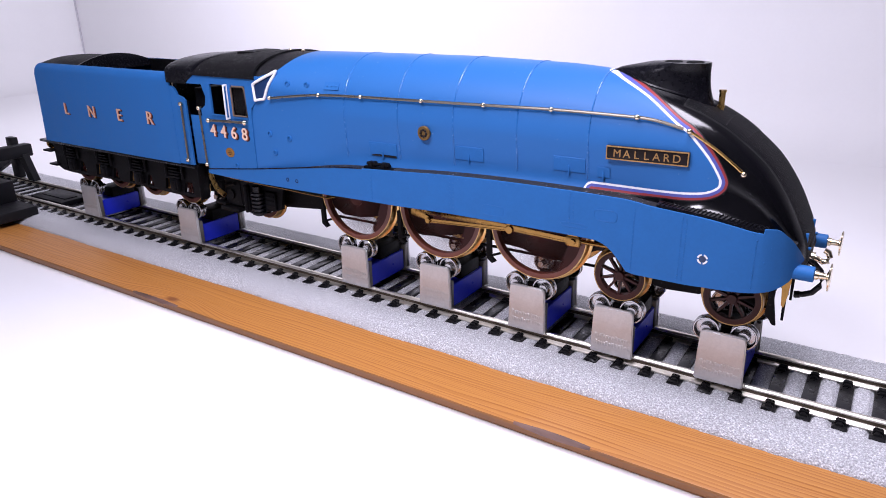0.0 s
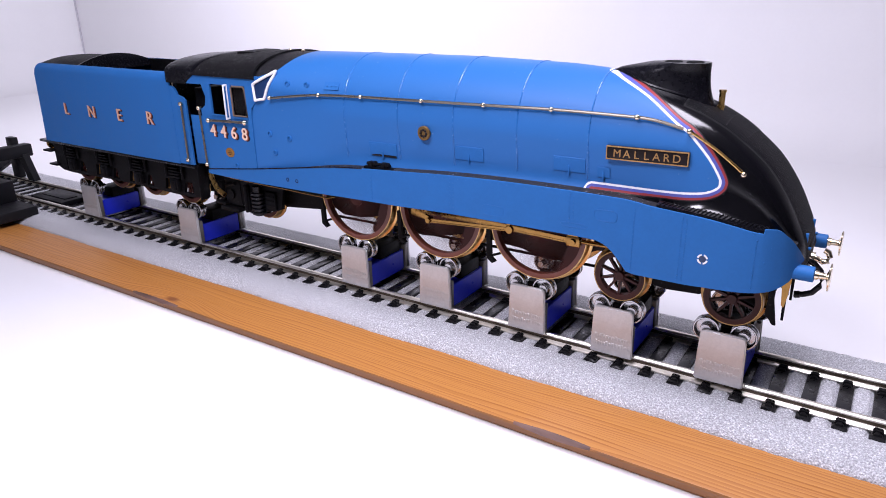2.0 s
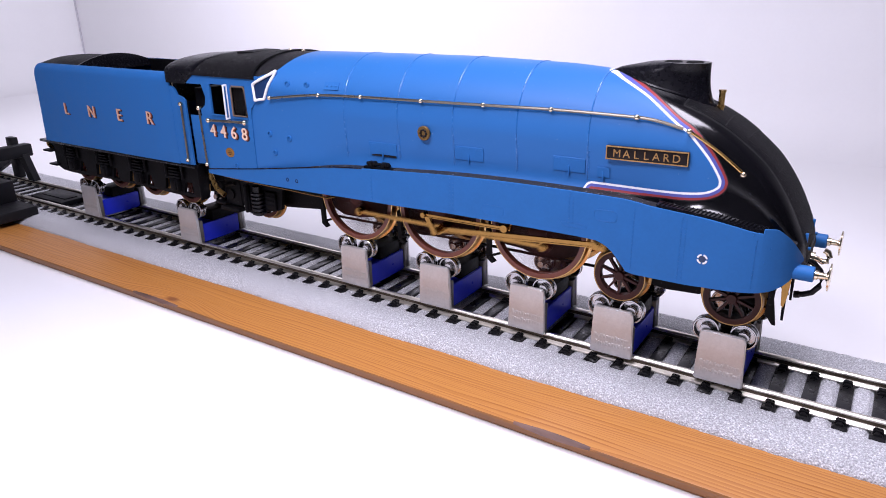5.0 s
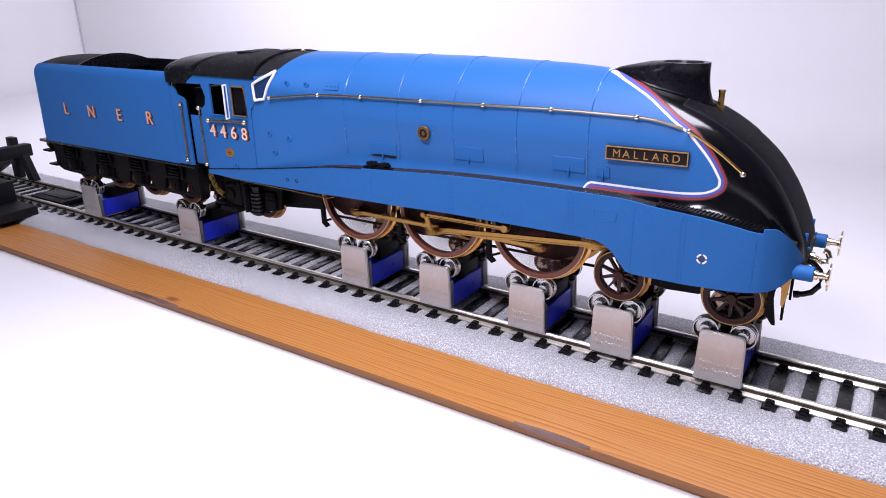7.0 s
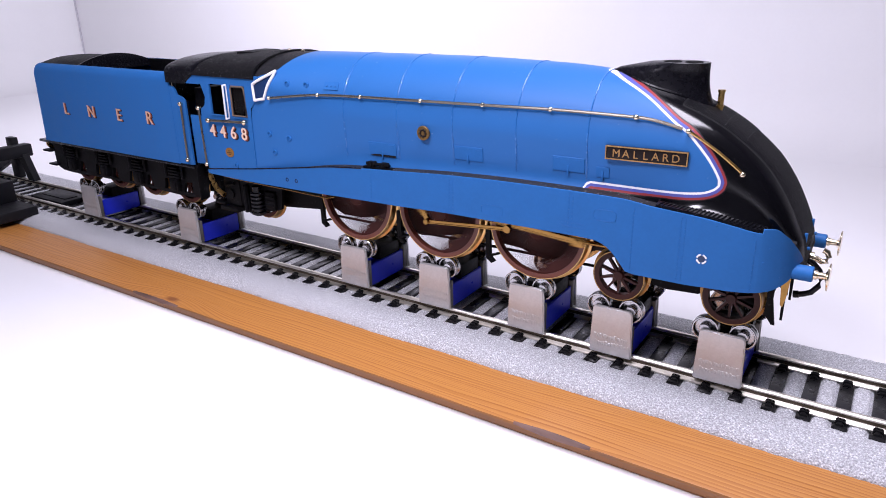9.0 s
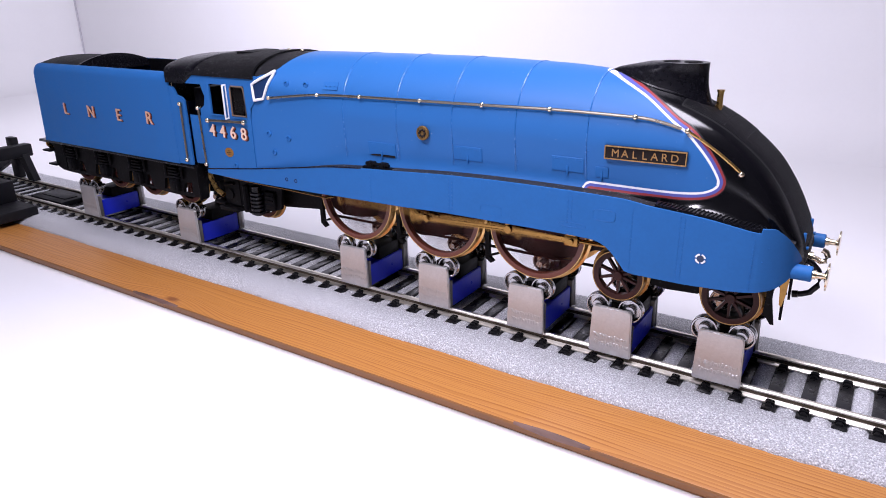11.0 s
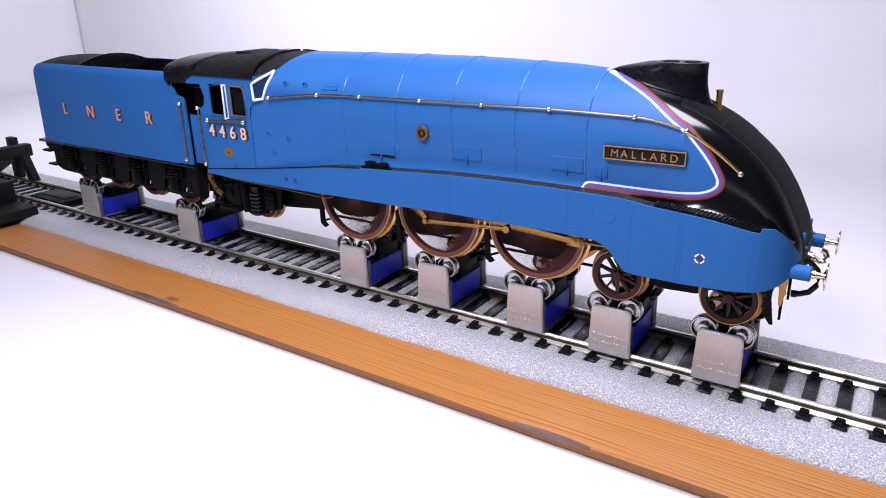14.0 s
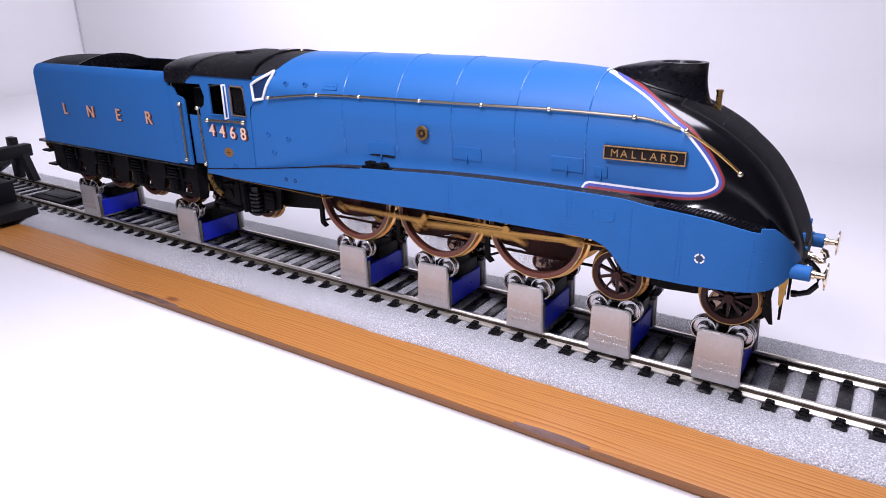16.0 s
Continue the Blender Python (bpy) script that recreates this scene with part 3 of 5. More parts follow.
TOPLINE = [(-84, 17), (-61, 19.7), (-45, 21.9), (-28, 24.15), (-19.7, 24.75), (-8, 25.4), (9.5, 26.4), (25.4, 26.85), (40, 26.95), (53, 26.8), (60, 26.0), (71, 25.1), (76.5, 24.35), (82, 23.5)]
BOTTOM = [(-84, 15.6), (-63, 15.2), (-37, 15.4), (-24, 15.7), (-8.6, 15.9), (9.4, 16.4), (40.3, 16.5), (47.3, 16.35), (50.6, 15.2), (53.5, 12.4), (55.5, 10.15), (58.2, 9.9), (67, 9.9), (72.6, 10.15), (79, 10.5), (83.8, 11.2), (87.0, 13.2), (88.6, 17)]

SECT = {
    "zb": [(-61, 19.6), (-45, 21.8), (-27, 23.9), (0, 25.4), (30, 26.3), (45, 26.4), (60, 25.7), (72, 24.6), (80, 22.0), (86, 17.5), (90.5, 15.5)],
    "wb": [(-61, 17.55), (-45, 16.0), (-27, 13.8), (0, 13.4), (45, 13.4), (60, 13.6), (72, 14.0), (80, 14.3), (86, 13.0), (89, 10.8), (90.5, 8.0)],
    "w": [(-61, 17.55), (-45, 16.0), (-27, 14.7), (0, 14.5), (45, 14.3), (60, 13.9), (72, 13.2), (80, 12.6), (86, 11.4), (89, 9.6), (90.5, 7.0)],
    "zc": [(-61, 46), (-45, 42), (-27, 38), (30, 37.5), (45, 37), (55, 36), (65, 34), (72, 31), (78, 28), (83, 24), (87, 20), (90.5, 16)],
    "zt": [(-61, 53.0), (-45, 53.4), (-27, 53.6), (0, 53.7), (30, 53.0), (43, 52.0), (55, 49.5), (65.5, 45.6), (70.5, 43.1), (75.4, 39.7), (80.5, 35.1), (84.6, 29.9), (87.8, 24.4), (89.6, 20.6), (90.5, 17.0)],
    "n": [(-61, 2.0), (-45, 2.1), (30, 2.1), (45, 2.2), (55, 2.5), (65, 2.9), (78, 3.0), (87, 3.0), (90.5, 2.9)],
}


def sect(x, key):
    return curve(x, SECT[key])


def casing_side(x, z):
    """Half width of the casing at x and height z."""
    w, wb, zc, zb, zt, n = (sect(x, k) for k in ("w", "wb", "zc", "zb", "zt", "n"))
    if z <= zc:
        return wb + (w - wb) * max(0, (z - zb)) / max(0.1, zc - zb)
    return w * max(0.0, 1 - min(1, (z - zc) / (zt - zc)) ** n) ** (1 / n)


LINING = [(41.4, 52.6), (43.1, 52.0), (46.4, 51.0), (54.7, 47.5), (62.0, 42.8), (64.8, 41.0), (68.6, 37.2), (70.7, 34.4), (72.0, 32.0), (71.8, 30.9), (70.6, 29.9), (68.4, 29.15), (63.9, 28.65), (57.8, 28.5), (51.5, 28.5), (46.2, 28.5), (44.2, 28.4), (43.3, 27.6), (42.8, 26.0)]


def smooth_line(pts, n=7):
    """A rounded polyline through the points."""
    out = []
    for i in range(len(pts) - 1):
        p0, p1, p2, p3 = (Vector(pts[max(0, min(len(pts) - 1, k))]) for k in (i - 1, i, i + 1, i + 2))
        for t in (k / n for k in range(n)):
            out.append(tuple(0.5 * (2 * p1 + (p2 - p0) * t + (2 * p0 - 5 * p1 + 4 * p2 - p3) * t * t + (3 * p1 - p0 - 3 * p2 + p3) * t**3)))
    return out + [pts[-1]]


LINING = smooth_line(LINING)


def lining_distance(x, z):
    """Distance in mm from the lining curve, positive towards the nose."""
    best = 1e9
    for (x0, z0), (x1, z1) in zip(LINING, LINING[1:]):
        dx, dz = x1 - x0, z1 - z0
        t = max(0, min(1, ((x - x0) * dx + (z - z0) * dz) / (dx * dx + dz * dz)))
        ex, ez = x - x0 - t * dx, z - z0 - t * dz
        d = math.hypot(ex, ez)
        if d < best:
            best, side = d, dx * ez - dz * ex
    return best if side > 0 else -best


def roof_edge(x):
    """Height at which the blue side meets the black roof."""
    return max(47.4 + (x + 57) * 0.31, 49 + (x + 51.8) * 1.6)


def casing():
    bm = bmesh.new()
    xs = [-61 + 0.8 * i for i in range(int((84 + 61) / 0.8))] + list(np.linspace(84, 90.5, 22))
    half = []
    for i in range(12):
        half.append(("low", i / 12))
    for i in range(41):
        half.append(("up", i / 40))
    rows = []
    for x in xs:
        w, wb, zc, zb, zt, n = (sect(x, k) for k in ("w", "wb", "zc", "zb", "zt", "n"))
        pts = []
        for kind, f in half:
            if kind == "low":
                flare = 1.15 * max(0, 1 - f * 3.4) ** 2 * max(0.0, min(1.0, (x + 48) / 26, (62 - x) / 8))
                flare += 2.2 * max(0, 1 - f * 2.2) ** 2 * max(0.0, min(1.0, (x - 61) / 9, (84 - x) / 6))
                pts.append((-(wb + (w - wb) * f + flare), zb + (zc - zb) * f))
            else:
                t = f * math.pi / 2
                pts.append((-w * max(0, math.cos(t)) ** (2 / n), zc + (zt - zc) * math.sin(t) ** (2 / n)))
        full = pts + [(-y, z) for y, z in pts[-2::-1]]
        xn = x if x < 80 else 80 + (x - 80) * 0.92
        rows.append([(xn, y, z) for y, z in full])
    vs = grid(bm, rows)
    bm.faces.new(vs[-1])
    mesh = bpy.data.meshes.new("casing")
    bmesh.ops.recalc_face_normals(bm, faces=bm.faces)
    bm.to_mesh(mesh)
    bm.free()
    lin = mesh.attributes.new("lining", "FLOAT", "POINT")
    roof = mesh.attributes.new("roof_end", "FLOAT", "POINT")
    grit = mesh.attributes.new("grit", "FLOAT", "POINT")
    a, b, g = [], [], []
    for v in mesh.vertices:
        x, z = v.co.x, v.co.z
        g.append(max(0.0, min(1.0, (8.6 - abs(v.co.y)) / 1.2)) if x > 62 else (1.0 if x < -30 and z > roof_edge(x) else 0.0))
        a.append(0.24 + lining_distance(x, z) * (1.0 + 0.5 * max(0.0, min(1.0, (z - 41) / 8))) if x > 38 else -5.0)
        b.append((z - roof_edge(x)) if x < -30 else -5.0)
    lin.data.foreach_set("value", a)
    roof.data.foreach_set("value", b)
    grit.data.foreach_set("value", g)
    return link("casing", mesh, CASING, loco, "blue streamlined boiler casing with lined black nose", sharp=50)


CASE = casing()


def valance_y(x):
    return curve(x, [(-84, 17.2), (76, 17.2), (81.5, 16.6), (85, 14.9), (87.4, 12.6), (88.8, 9.8)])


def valances():
    xs = [-84 + 1.2 * i for i in range(138)] + [81.8, 81.95, 82.05, 82.8, 83.4] + list(np.linspace(84, 88.8, 14))
    for s in (-1, 1):
        bm = bmesh.new()
        rows = []
        for x in xs if s < 0 else [x for x in xs if x < 85]:
            zt = curve(x, TOPLINE[:-1] + [(81.95, 23.5), (82.05, 24.5), (84.0, 24.45), (86.0, 22.9), (87.8, 20.0), (88.8, 17.4)]) if x > 70 else curve(x, TOPLINE)
            zb = curve(x, BOTTOM)
            rows.append([(x, s * valance_y(x), zb + (zt - zb) * k / 6) for k in range(7)])
        grid(bm, rows)
        v = part("valance", bm, BLUE, loco)
        solid(v, 0.5, 1.0)
    bm = bmesh.new()
    rows = []
    for x in xs:
        if x > 88:
            continue
        z = curve(x, TOPLINE) if x < 82 else 23.7 - (x - 82) * 0.5
        rise = 0.5 * max(0.0, min(1.0, (x + 60) / 30, (58 - x) / 8))
        rows.append([(x, y * (valance_y(x) - 0.55), z - 0.1 + rise * up) for y, up in ((-1, 0), (-0.96, 0), (-0.74, 1), (0, 1), (0.74, 1), (0.96, 0), (1, 0))])
    grid(bm, rows)
    solid(part("running_plate", bm, DECK, loco, "black speckled running plate"), 0.5)
    for s in (-1, 1):
        bm = bmesh.new()
        pipe(bm, [(x, s * 17.72, curve(x, TOPLINE) + 0.05) for x in np.arange(-83.6, -18, 2.0)], 0.17, 6)
        part("plate_edge", bm, SATIN, loco, "thin black plate edge under the cab")


valances()


def cab():
    pieces = [
        [(-83.5, 17.1), (-83.5, 35.1), (-60.9, 35.1), (-60.9, 19.8)],
        [(-83.5, 35.1), (-83.5, 36.2), (-81.4, 37.6), (-80.7, 40.2), (-81.8, 43.0), (-82.4, 44.3), (-78.3, 44.3), (-78.3, 35.1)],
        [(-89.2, 43.9), (-85.6, 47.2), (-57, 47.4), (-57, 44.3), (-82.4, 44.3), (-82.8, 43.9)],
        [(-71.6, 35.1), (-71.6, 44.3), (-68.8, 44.3), (-68.8, 35.1)],
        [(-62.5, 35.1), (-62.5, 44.3), (-57, 44.3), (-57.8, 41), (-60.4, 38), (-60.9, 35.1)],
    ]
    for s in (-1, 1):
        bm = bmesh.new()
        for poly in pieces:
            prism(bm, poly, s * 17.75, s * 17.15)
        bmesh.ops.remove_doubles(bm, verts=bm.verts, dist=0.001)
        part("cab_side", bm, BLUE, loco)
        bm = bmesh.new()
        ring = [(-68.6, 35.4), (-68.6, 43.4), (-68.0, 44.1), (-63.4, 44.1), (-62.7, 43.4), (-62.4, 35.4)]
        pipe(bm, [(x, s * 17.8, z) for x, z in ring + ring[:1]], 0.28, 6)
        part("window_frame", bm, FRAMES, loco, "thin brown window frame")
        bm = bmesh.new()
        box(bm, -68.7, -62.5, s * 17.5, s * 17.4, 35.2, 44.2)
        part("window_pane", bm, GLASS, loco, "clear cab window pane")
        bm = bmesh.new()
        box(bm, -78.4, -71.4, s * 17.75, s * 18.05, 34.8, 35.2, 0.08)
        box(bm, -68.8, -62.2, s * 17.75, s * 18.05, 34.5, 34.9, 0.08)
        part("window_sill", bm, BLUE, loco)
        # crease where the cab side meets the tapering casing
        bm = bmesh.new()
        pipe(bm, [(-60.9, s * 17.72, 19.9), (-60.9, s * 17.74, 28), (-60.8, s * 17.74, 35.1), (-60.3, s * 17.7, 38.2), (-58.6, s * 17.6, 40.2)], 0.14, 6)
        part("cab_corner_bead", bm, BLUE, loco)
        # upright wind deflector between the windows
        bm = bmesh.new()
        for z0, z1, y0, y1 in ((34.2, 44.6, 17.85, 18.15), (34.2, 44.6, 19.0, 19.35), (34.2, 34.7, 18.1, 19.1), (44.1, 44.6, 18.1, 19.1)):
            box(bm, -70.5, -70.0, s * y0, s * y1, z0, z1, 0.08)
        d = part("wind_deflector", bm, WHITE, loco, "white framed glass wind deflector")
        part("pane", box(bmesh.new(), -70.3, -70.2, s * 18.1, s * 19.05, 34.7, 44.1), GLASS, d)
        bm = bmesh.new()
        rod(bm, (-79.4, s * 18.7, 33.2), (-63.0, s * 18.7, 33.8), 0.42, 10)
        h = part("cab_handrail", bm, RODGREY, loco)
        for x, z in ((-79.4, 33.2), (-63.0, 33.8)):
            k = bmesh.new()
            ball(k, (x, s * 18.8, z), 0.8)
            rod(k, (x, s * 17.7, z), (x, s * 18.7, z), 0.4)
            part("knob", k, KNOB, h)
        bm = bmesh.new()
        rod(bm, (-83.9, s * 18.3, 36.6), (-83.4, s * 18.3, 18.7), 0.33, 8)
        h = part("upright_handrail", bm, RODGREY, loco)
        for x, z in ((-83.9, 36.6), (-83.4, 18.7)):
            k = bmesh.new()
            ball(k, (x, s * 18.4, z), 0.75)
            rod(k, (x, s * 17.4, z), (x, s * 18.4, z), 0.4)
            part("knob", k, KNOB, h)
        # wedge-shaped front window with a white surround
        A, B, C, D = (-58.5, 45.2), (-51.4, 49.0), (-55.2, 41.1), (-58.2, 40.6)

        def on(x, z, lift):
            cab_edge = 17.75 - 0.5 * max(0.0, x + 56.8)
            return (x, s * (max(casing_side(x, z), cab_edge, 0) + lift), z)

        bm = bmesh.new()
        for p, q in ((A, B), (B, C), (C, D), (D, A)):
            pts = []
            for f in np.linspace(0, 1, 7):
                x, z = p[0] + (q[0] - p[0]) * f, p[1] + (q[1] - p[1]) * f
                pts.append(on(x, z, 0.25))
            for m, n in zip(pts, pts[1:]):
                rod(bm, m, n, 0.4, 8)
            for m in pts[:-1]:
                ball(bm, m, 0.4, 8)
        wf = part("wedge_window_frame", bm, WHITE, loco, "white wedge window surround")
        bm = bmesh.new()
        rows = []
        for v in np.linspace(0, 1, 6):
            p = (D[0] + (A[0] - D[0]) * v, D[1] + (A[1] - D[1]) * v)
            q = (C[0] + (B[0] - C[0]) * v, C[1] + (B[1] - C[1]) * v)
            rows.append([on(p[0] + (q[0] - p[0]) * f, p[1] + (q[1] - p[1]) * f, 0.12) for f in np.linspace(0, 1, 6)])
        grid(bm, rows)
        part("wedge_pane", bm, DARKGLASS, wf)
    bm = bmesh.new()
    box(bm, -62.5, -61.2, -17.0, 17.0, 17.5, 46.5)
    box(bm, -83, -61.5, -17.0, 17.0, 16.6, 17.6)
    box(bm, -64.5, -62.4, -9, 9, 22, 38, 0.8)
    part("backhead", bm, BLACK, loco, "dark cab interior and firebox backhead")
    bm = bmesh.new()
    for x, ln in ((-74, 7.0), (-64, 5.0)):
        box(bm, x - ln / 2, x + ln / 2, -6, 6, 51.4, 53.0, 0.3)
    for x in (-82, -70, -59.5):
        pts = [(x, -17.7 * math.cos(t), 46.9 + (6.2 + min(0, (x + 60) * 0.062)) * math.sin(t) ** 0.9) for t in np.linspace(0.1, math.pi - 0.1, 24)]
        pipe(bm, pts, 0.22, 6)
    part("roof_ribs", bm, ROOF, loco, "black roof ribs and ventilators")
    for x in np.arange(-79.0, -57.0, 2.2):
        bm = bmesh.new()
        top = 53.2 + min(0, (x + 60) * 0.062)
        box(bm, x - 0.6, x + 0.6, -4.6, -3.4, top - 1.2, top + 0.25, 0.15)
        part("roof_stud", bm, ROOF, loco)
    # smooth arched weather sheet over the gap to the tender
    bm = bmesh.new()
    rows = []
    for x, up in ((-98.9, 0.0), (-97.5, 0.25), (-94, 0.3), (-90, 0.35), (-86.5, 0.4), (-84.6, 0.35), (-84.2, 0.0)):
        drop = min(0, (x + 60) * 0.05)
        low = 43.7 if x < -89.5 else 43.7 + (x + 89.5) * 0.72
        r = [(x, -17.95, low), (x, -17.95, 45.6 if low < 45.6 else low + 0.1)]
        r += [(x, -(17.95 + up * 0.2) * math.cos(t), 47.0 + up * 0.6 + (6.3 + drop) * math.sin(t) ** 0.9) for t in np.linspace(0.03, math.pi / 2, 24)]
        r += [(rx, -ry, rz) for rx, ry, rz in r[-2::-1]]
        rows.append(r)
    grid(bm, rows)
    solid(part("weather_sheet", bm, SATIN, loco, "smooth black arched weather sheet"), 0.4)
    for x in (-58.7, -53.3):
        bm = bmesh.new()
        rod(bm, (x, -1.5, 52.0), (x, -1.5, 53.5), 0.5)
        ball(bm, (x, -1.5, 53.5), 0.6)
        part("safety_valve", bm, KNOB, loco, "bright safety valve")
    # arched roof
    bm = bmesh.new()
    rows = []
    for x in (-88, -84, -80, -73, -66, -61, -58):
        r = []
        for i in range(33):
            t = math.pi * i / 32
            r.append((x, -17.6 * math.cos(t), 46.5 + (6.5 + min(0, (x + 60) * 0.062)) * math.sin(t) ** 0.9))
        rows.append(r)
    grid(bm, rows)
    solid(part("cab_roof", bm, ROOF, loco, "gritty black arched cab roof"), 0.6, 1.0)


cab()


def chimney():
    bm = bmesh.new()
    rows = []
    for f in np.linspace(0, 1, 15):
        z = 44 + (54.2 - 44) * f
        x1 = 64.7 + 2.6 * (1 - f) ** 3
        x0 = curve(f, [(0, 38), (0.8, 43.5), (1, 52.0)])
        r = []
        for k in range(40):
            t = 2 * math.pi * k / 40
            c, s_ = math.cos(t), math.sin(t)
            hx = (x1 - x0) / 2
            wdt = 4.3 + 3.0 * (1 - f) ** 2
            sharp = 1.0 if c > 0 else max(0.0, 1 + c) ** 0.6
            r.append((x0 + hx + hx * c, wdt * s_ * (0.25 + 0.75 * sharp if c < 0 else 1), z))
        r.append(r[0])
        rows.append(r)
    vs = grid(bm, rows)
    bm.faces.new(vs[-1][:-1])
    ch = part("chimney", bm, SATIN, loco, "black streamlined double chimney fairing")
    for x in (56.6, 61.2):
        bm = bmesh.new()
        lathe(bm, [(53.8, 1.9), (54.28, 1.9), (54.34, 1.8), (54.3, 1.5), (54.22, 1.45), (54.22, 0.1)], 24, (x, 0, 0), "z")
        part("blast_pipe", bm, BLACK, ch)
    bm = bmesh.new()
    line = []
    for k in range(21):
        f = k / 20
        x = 45 + 21.6 * f
        y = 0.6 + 4.7 * math.sin(math.pi * min(1, f * 1.02)) ** 0.8
        z = sect(x, "zt") - (sect(x, "zt") - sect(x, "zc")) * (1 - max(0, 1 - (y / sect(x, "w")) ** sect(x, "n")) ** (1 / sect(x, "n")))
        line.append((x, -y, z + 0.1))
    for s in (1, -1):
        pipe(bm, [(x, y * s, z) for x, y, z in line], 0.28, 6)
    part("fairing_rim", bm, SATIN, ch)
    def crown(x, y):
        n = sect(x, "n")
        return (x, y, sect(x, "zc") + (sect(x, "zt") - sect(x, "zc")) * max(0, 1 - abs(y / sect(x, "w")) ** n) ** (1 / n))

    for ends in (((70.5, -7.5), (70.5, 7.5)), ((75.0, -7.5), (75.0, 7.5)), ((62.0, -7.5), (75.0, -7.5)), ((62.0, 7.5), (75.0, 7.5))):
        (x0, y0), (x1, y1) = ends
        bm = bmesh.new()
        pipe(bm, [crown(x0 + (x1 - x0) * f, y0 + (y1 - y0) * f) for f in np.linspace(0, 1, 16)], 0.13, 6)
        part("panel_line", bm, ROOF, loco)
    bm = bmesh.new()
    rod(bm, (67.6, 0, 43.5), (67.6, 0, 48.2), 0.65)
    rod(bm, (67.6, 0, 48.2), (67.6, 0, 48.7), 0.8)
    rod(bm, (67.6, 0, 45.0), (67.6, 0, 45.4), 0.85)
    part("whistle", bm, BRASS, loco, "brass whistle")


chimney()

# ---- tender ----
tender = thing("model_tender", (0, 0, ZW), "blue model locomotive tender with black coal space", "tender")


def tender_body():
    side = [(-181.7, 16.6), (-180.2, 42.6), (-98.6, 42.6), (-97.0, 42.4), (-96.0, 41.4), (-95.2, 39.8), (-92.6, 39.2), (-91.6, 38.2), (-91.5, 17.2)]
    for s in (-1, 1):
        bm = bmesh.new()
        prism(bm, side, s * 17.25, s * 16.6)
        part("side_panel", bm, BLUE, tender)
        # the top of the side rolls inwards
        bm = bmesh.new()
        rows = []
        for x in [-180.2, -179.9, -179.3, -178.2] + list(np.linspace(-175, -101.2, 12)) + [-100.2, -99.2, -98.6]:
            cut = curve(x, [(-180.2, 1.2), (-179.9, 0.6), (-179.3, 0.25), (-178.2, 0.05), (-175, 0.0)])
            r = []
            for z in (16.7, 16.8, 30.0, 40.0, 42.6):
                lean = (42.6 - z) / 26.0 * 1.5 * max(0.0, min(1.0, (-175 - x) / 4.0))
                r.append((x - lean, s * 17.34, z))
            for k in range(9):
                a = k / 8 * math.pi / 2
                r.append((x, s * (15.2 + 2.14 * math.cos(a)), 43.6 - cut + (3.1 - cut * 0.5) * math.sin(a)))
            rows.append(r)
        grid(bm, rows)
        solid(part("rolled_top", bm, BLUE, tender), 0.5)
        bm = bmesh.new()
        box(bm, -153, -98.8, s * 15.15, s * 14.6, 37, 46.6, 0.1)
        part("bunker_side", bm, BLACK, tender)
    bm = bmesh.new()
    box(bm, -180.4, -179.6, -16.45, 16.45, 16.6, 44.6)
    part("rear_panel", bm, BLUE, tender)
    bm = bmesh.new()
    rows = []
    for x, h in ((-180.3, 1.5), (-179.9, 2.1), (-179, 2.4), (-172, 2.55), (-164, 2.7), (-156, 2.9), (-153.9, 2.9)):
        rows.append([(x, y, 46.0 + h * (1 - abs(y / 15.4) ** 2.6)) for y in np.linspace(-15.35, 15.35, 44)])
    vs = grid(bm, rows)
    bm.faces.new(vs[0]), bm.faces.new(vs[-1])
    part("tank_top", bm, BLACK, tender, "black arched tank top")
    bm = bmesh.new()
    rows = [[(x, y, 46.2 + 3.5 * (1 - abs(y / 15.3) ** 2.0)) for y in np.linspace(-15.2, 15.2, 44)] for x in (-154.2, -153.4)]
    rows = [[(x, y, 44.0) for x, y, z in rows[0]]] + rows + [[(x, y, 44.0) for x, y, z in rows[1]]]
    grid(bm, rows)
    part("bulkhead_rim", bm, SATIN, tender)
    bm = bmesh.new()
    box(bm, -153.4, -97, -14.5, 14.5, 37, 39, 0.2)
    box(bm, -98, -97, -16.4, 16.4, 37, 44.5, 0.2)
    part("coal_space", bm, ROOF, tender, "empty black coal space")
    bm = bmesh.new()
    box(bm, -182, -94, -5.6, 5.6, 4.2, 16.2, 0.4)
    part("inner_frame", bm, BLACK, tender)


tender_body()


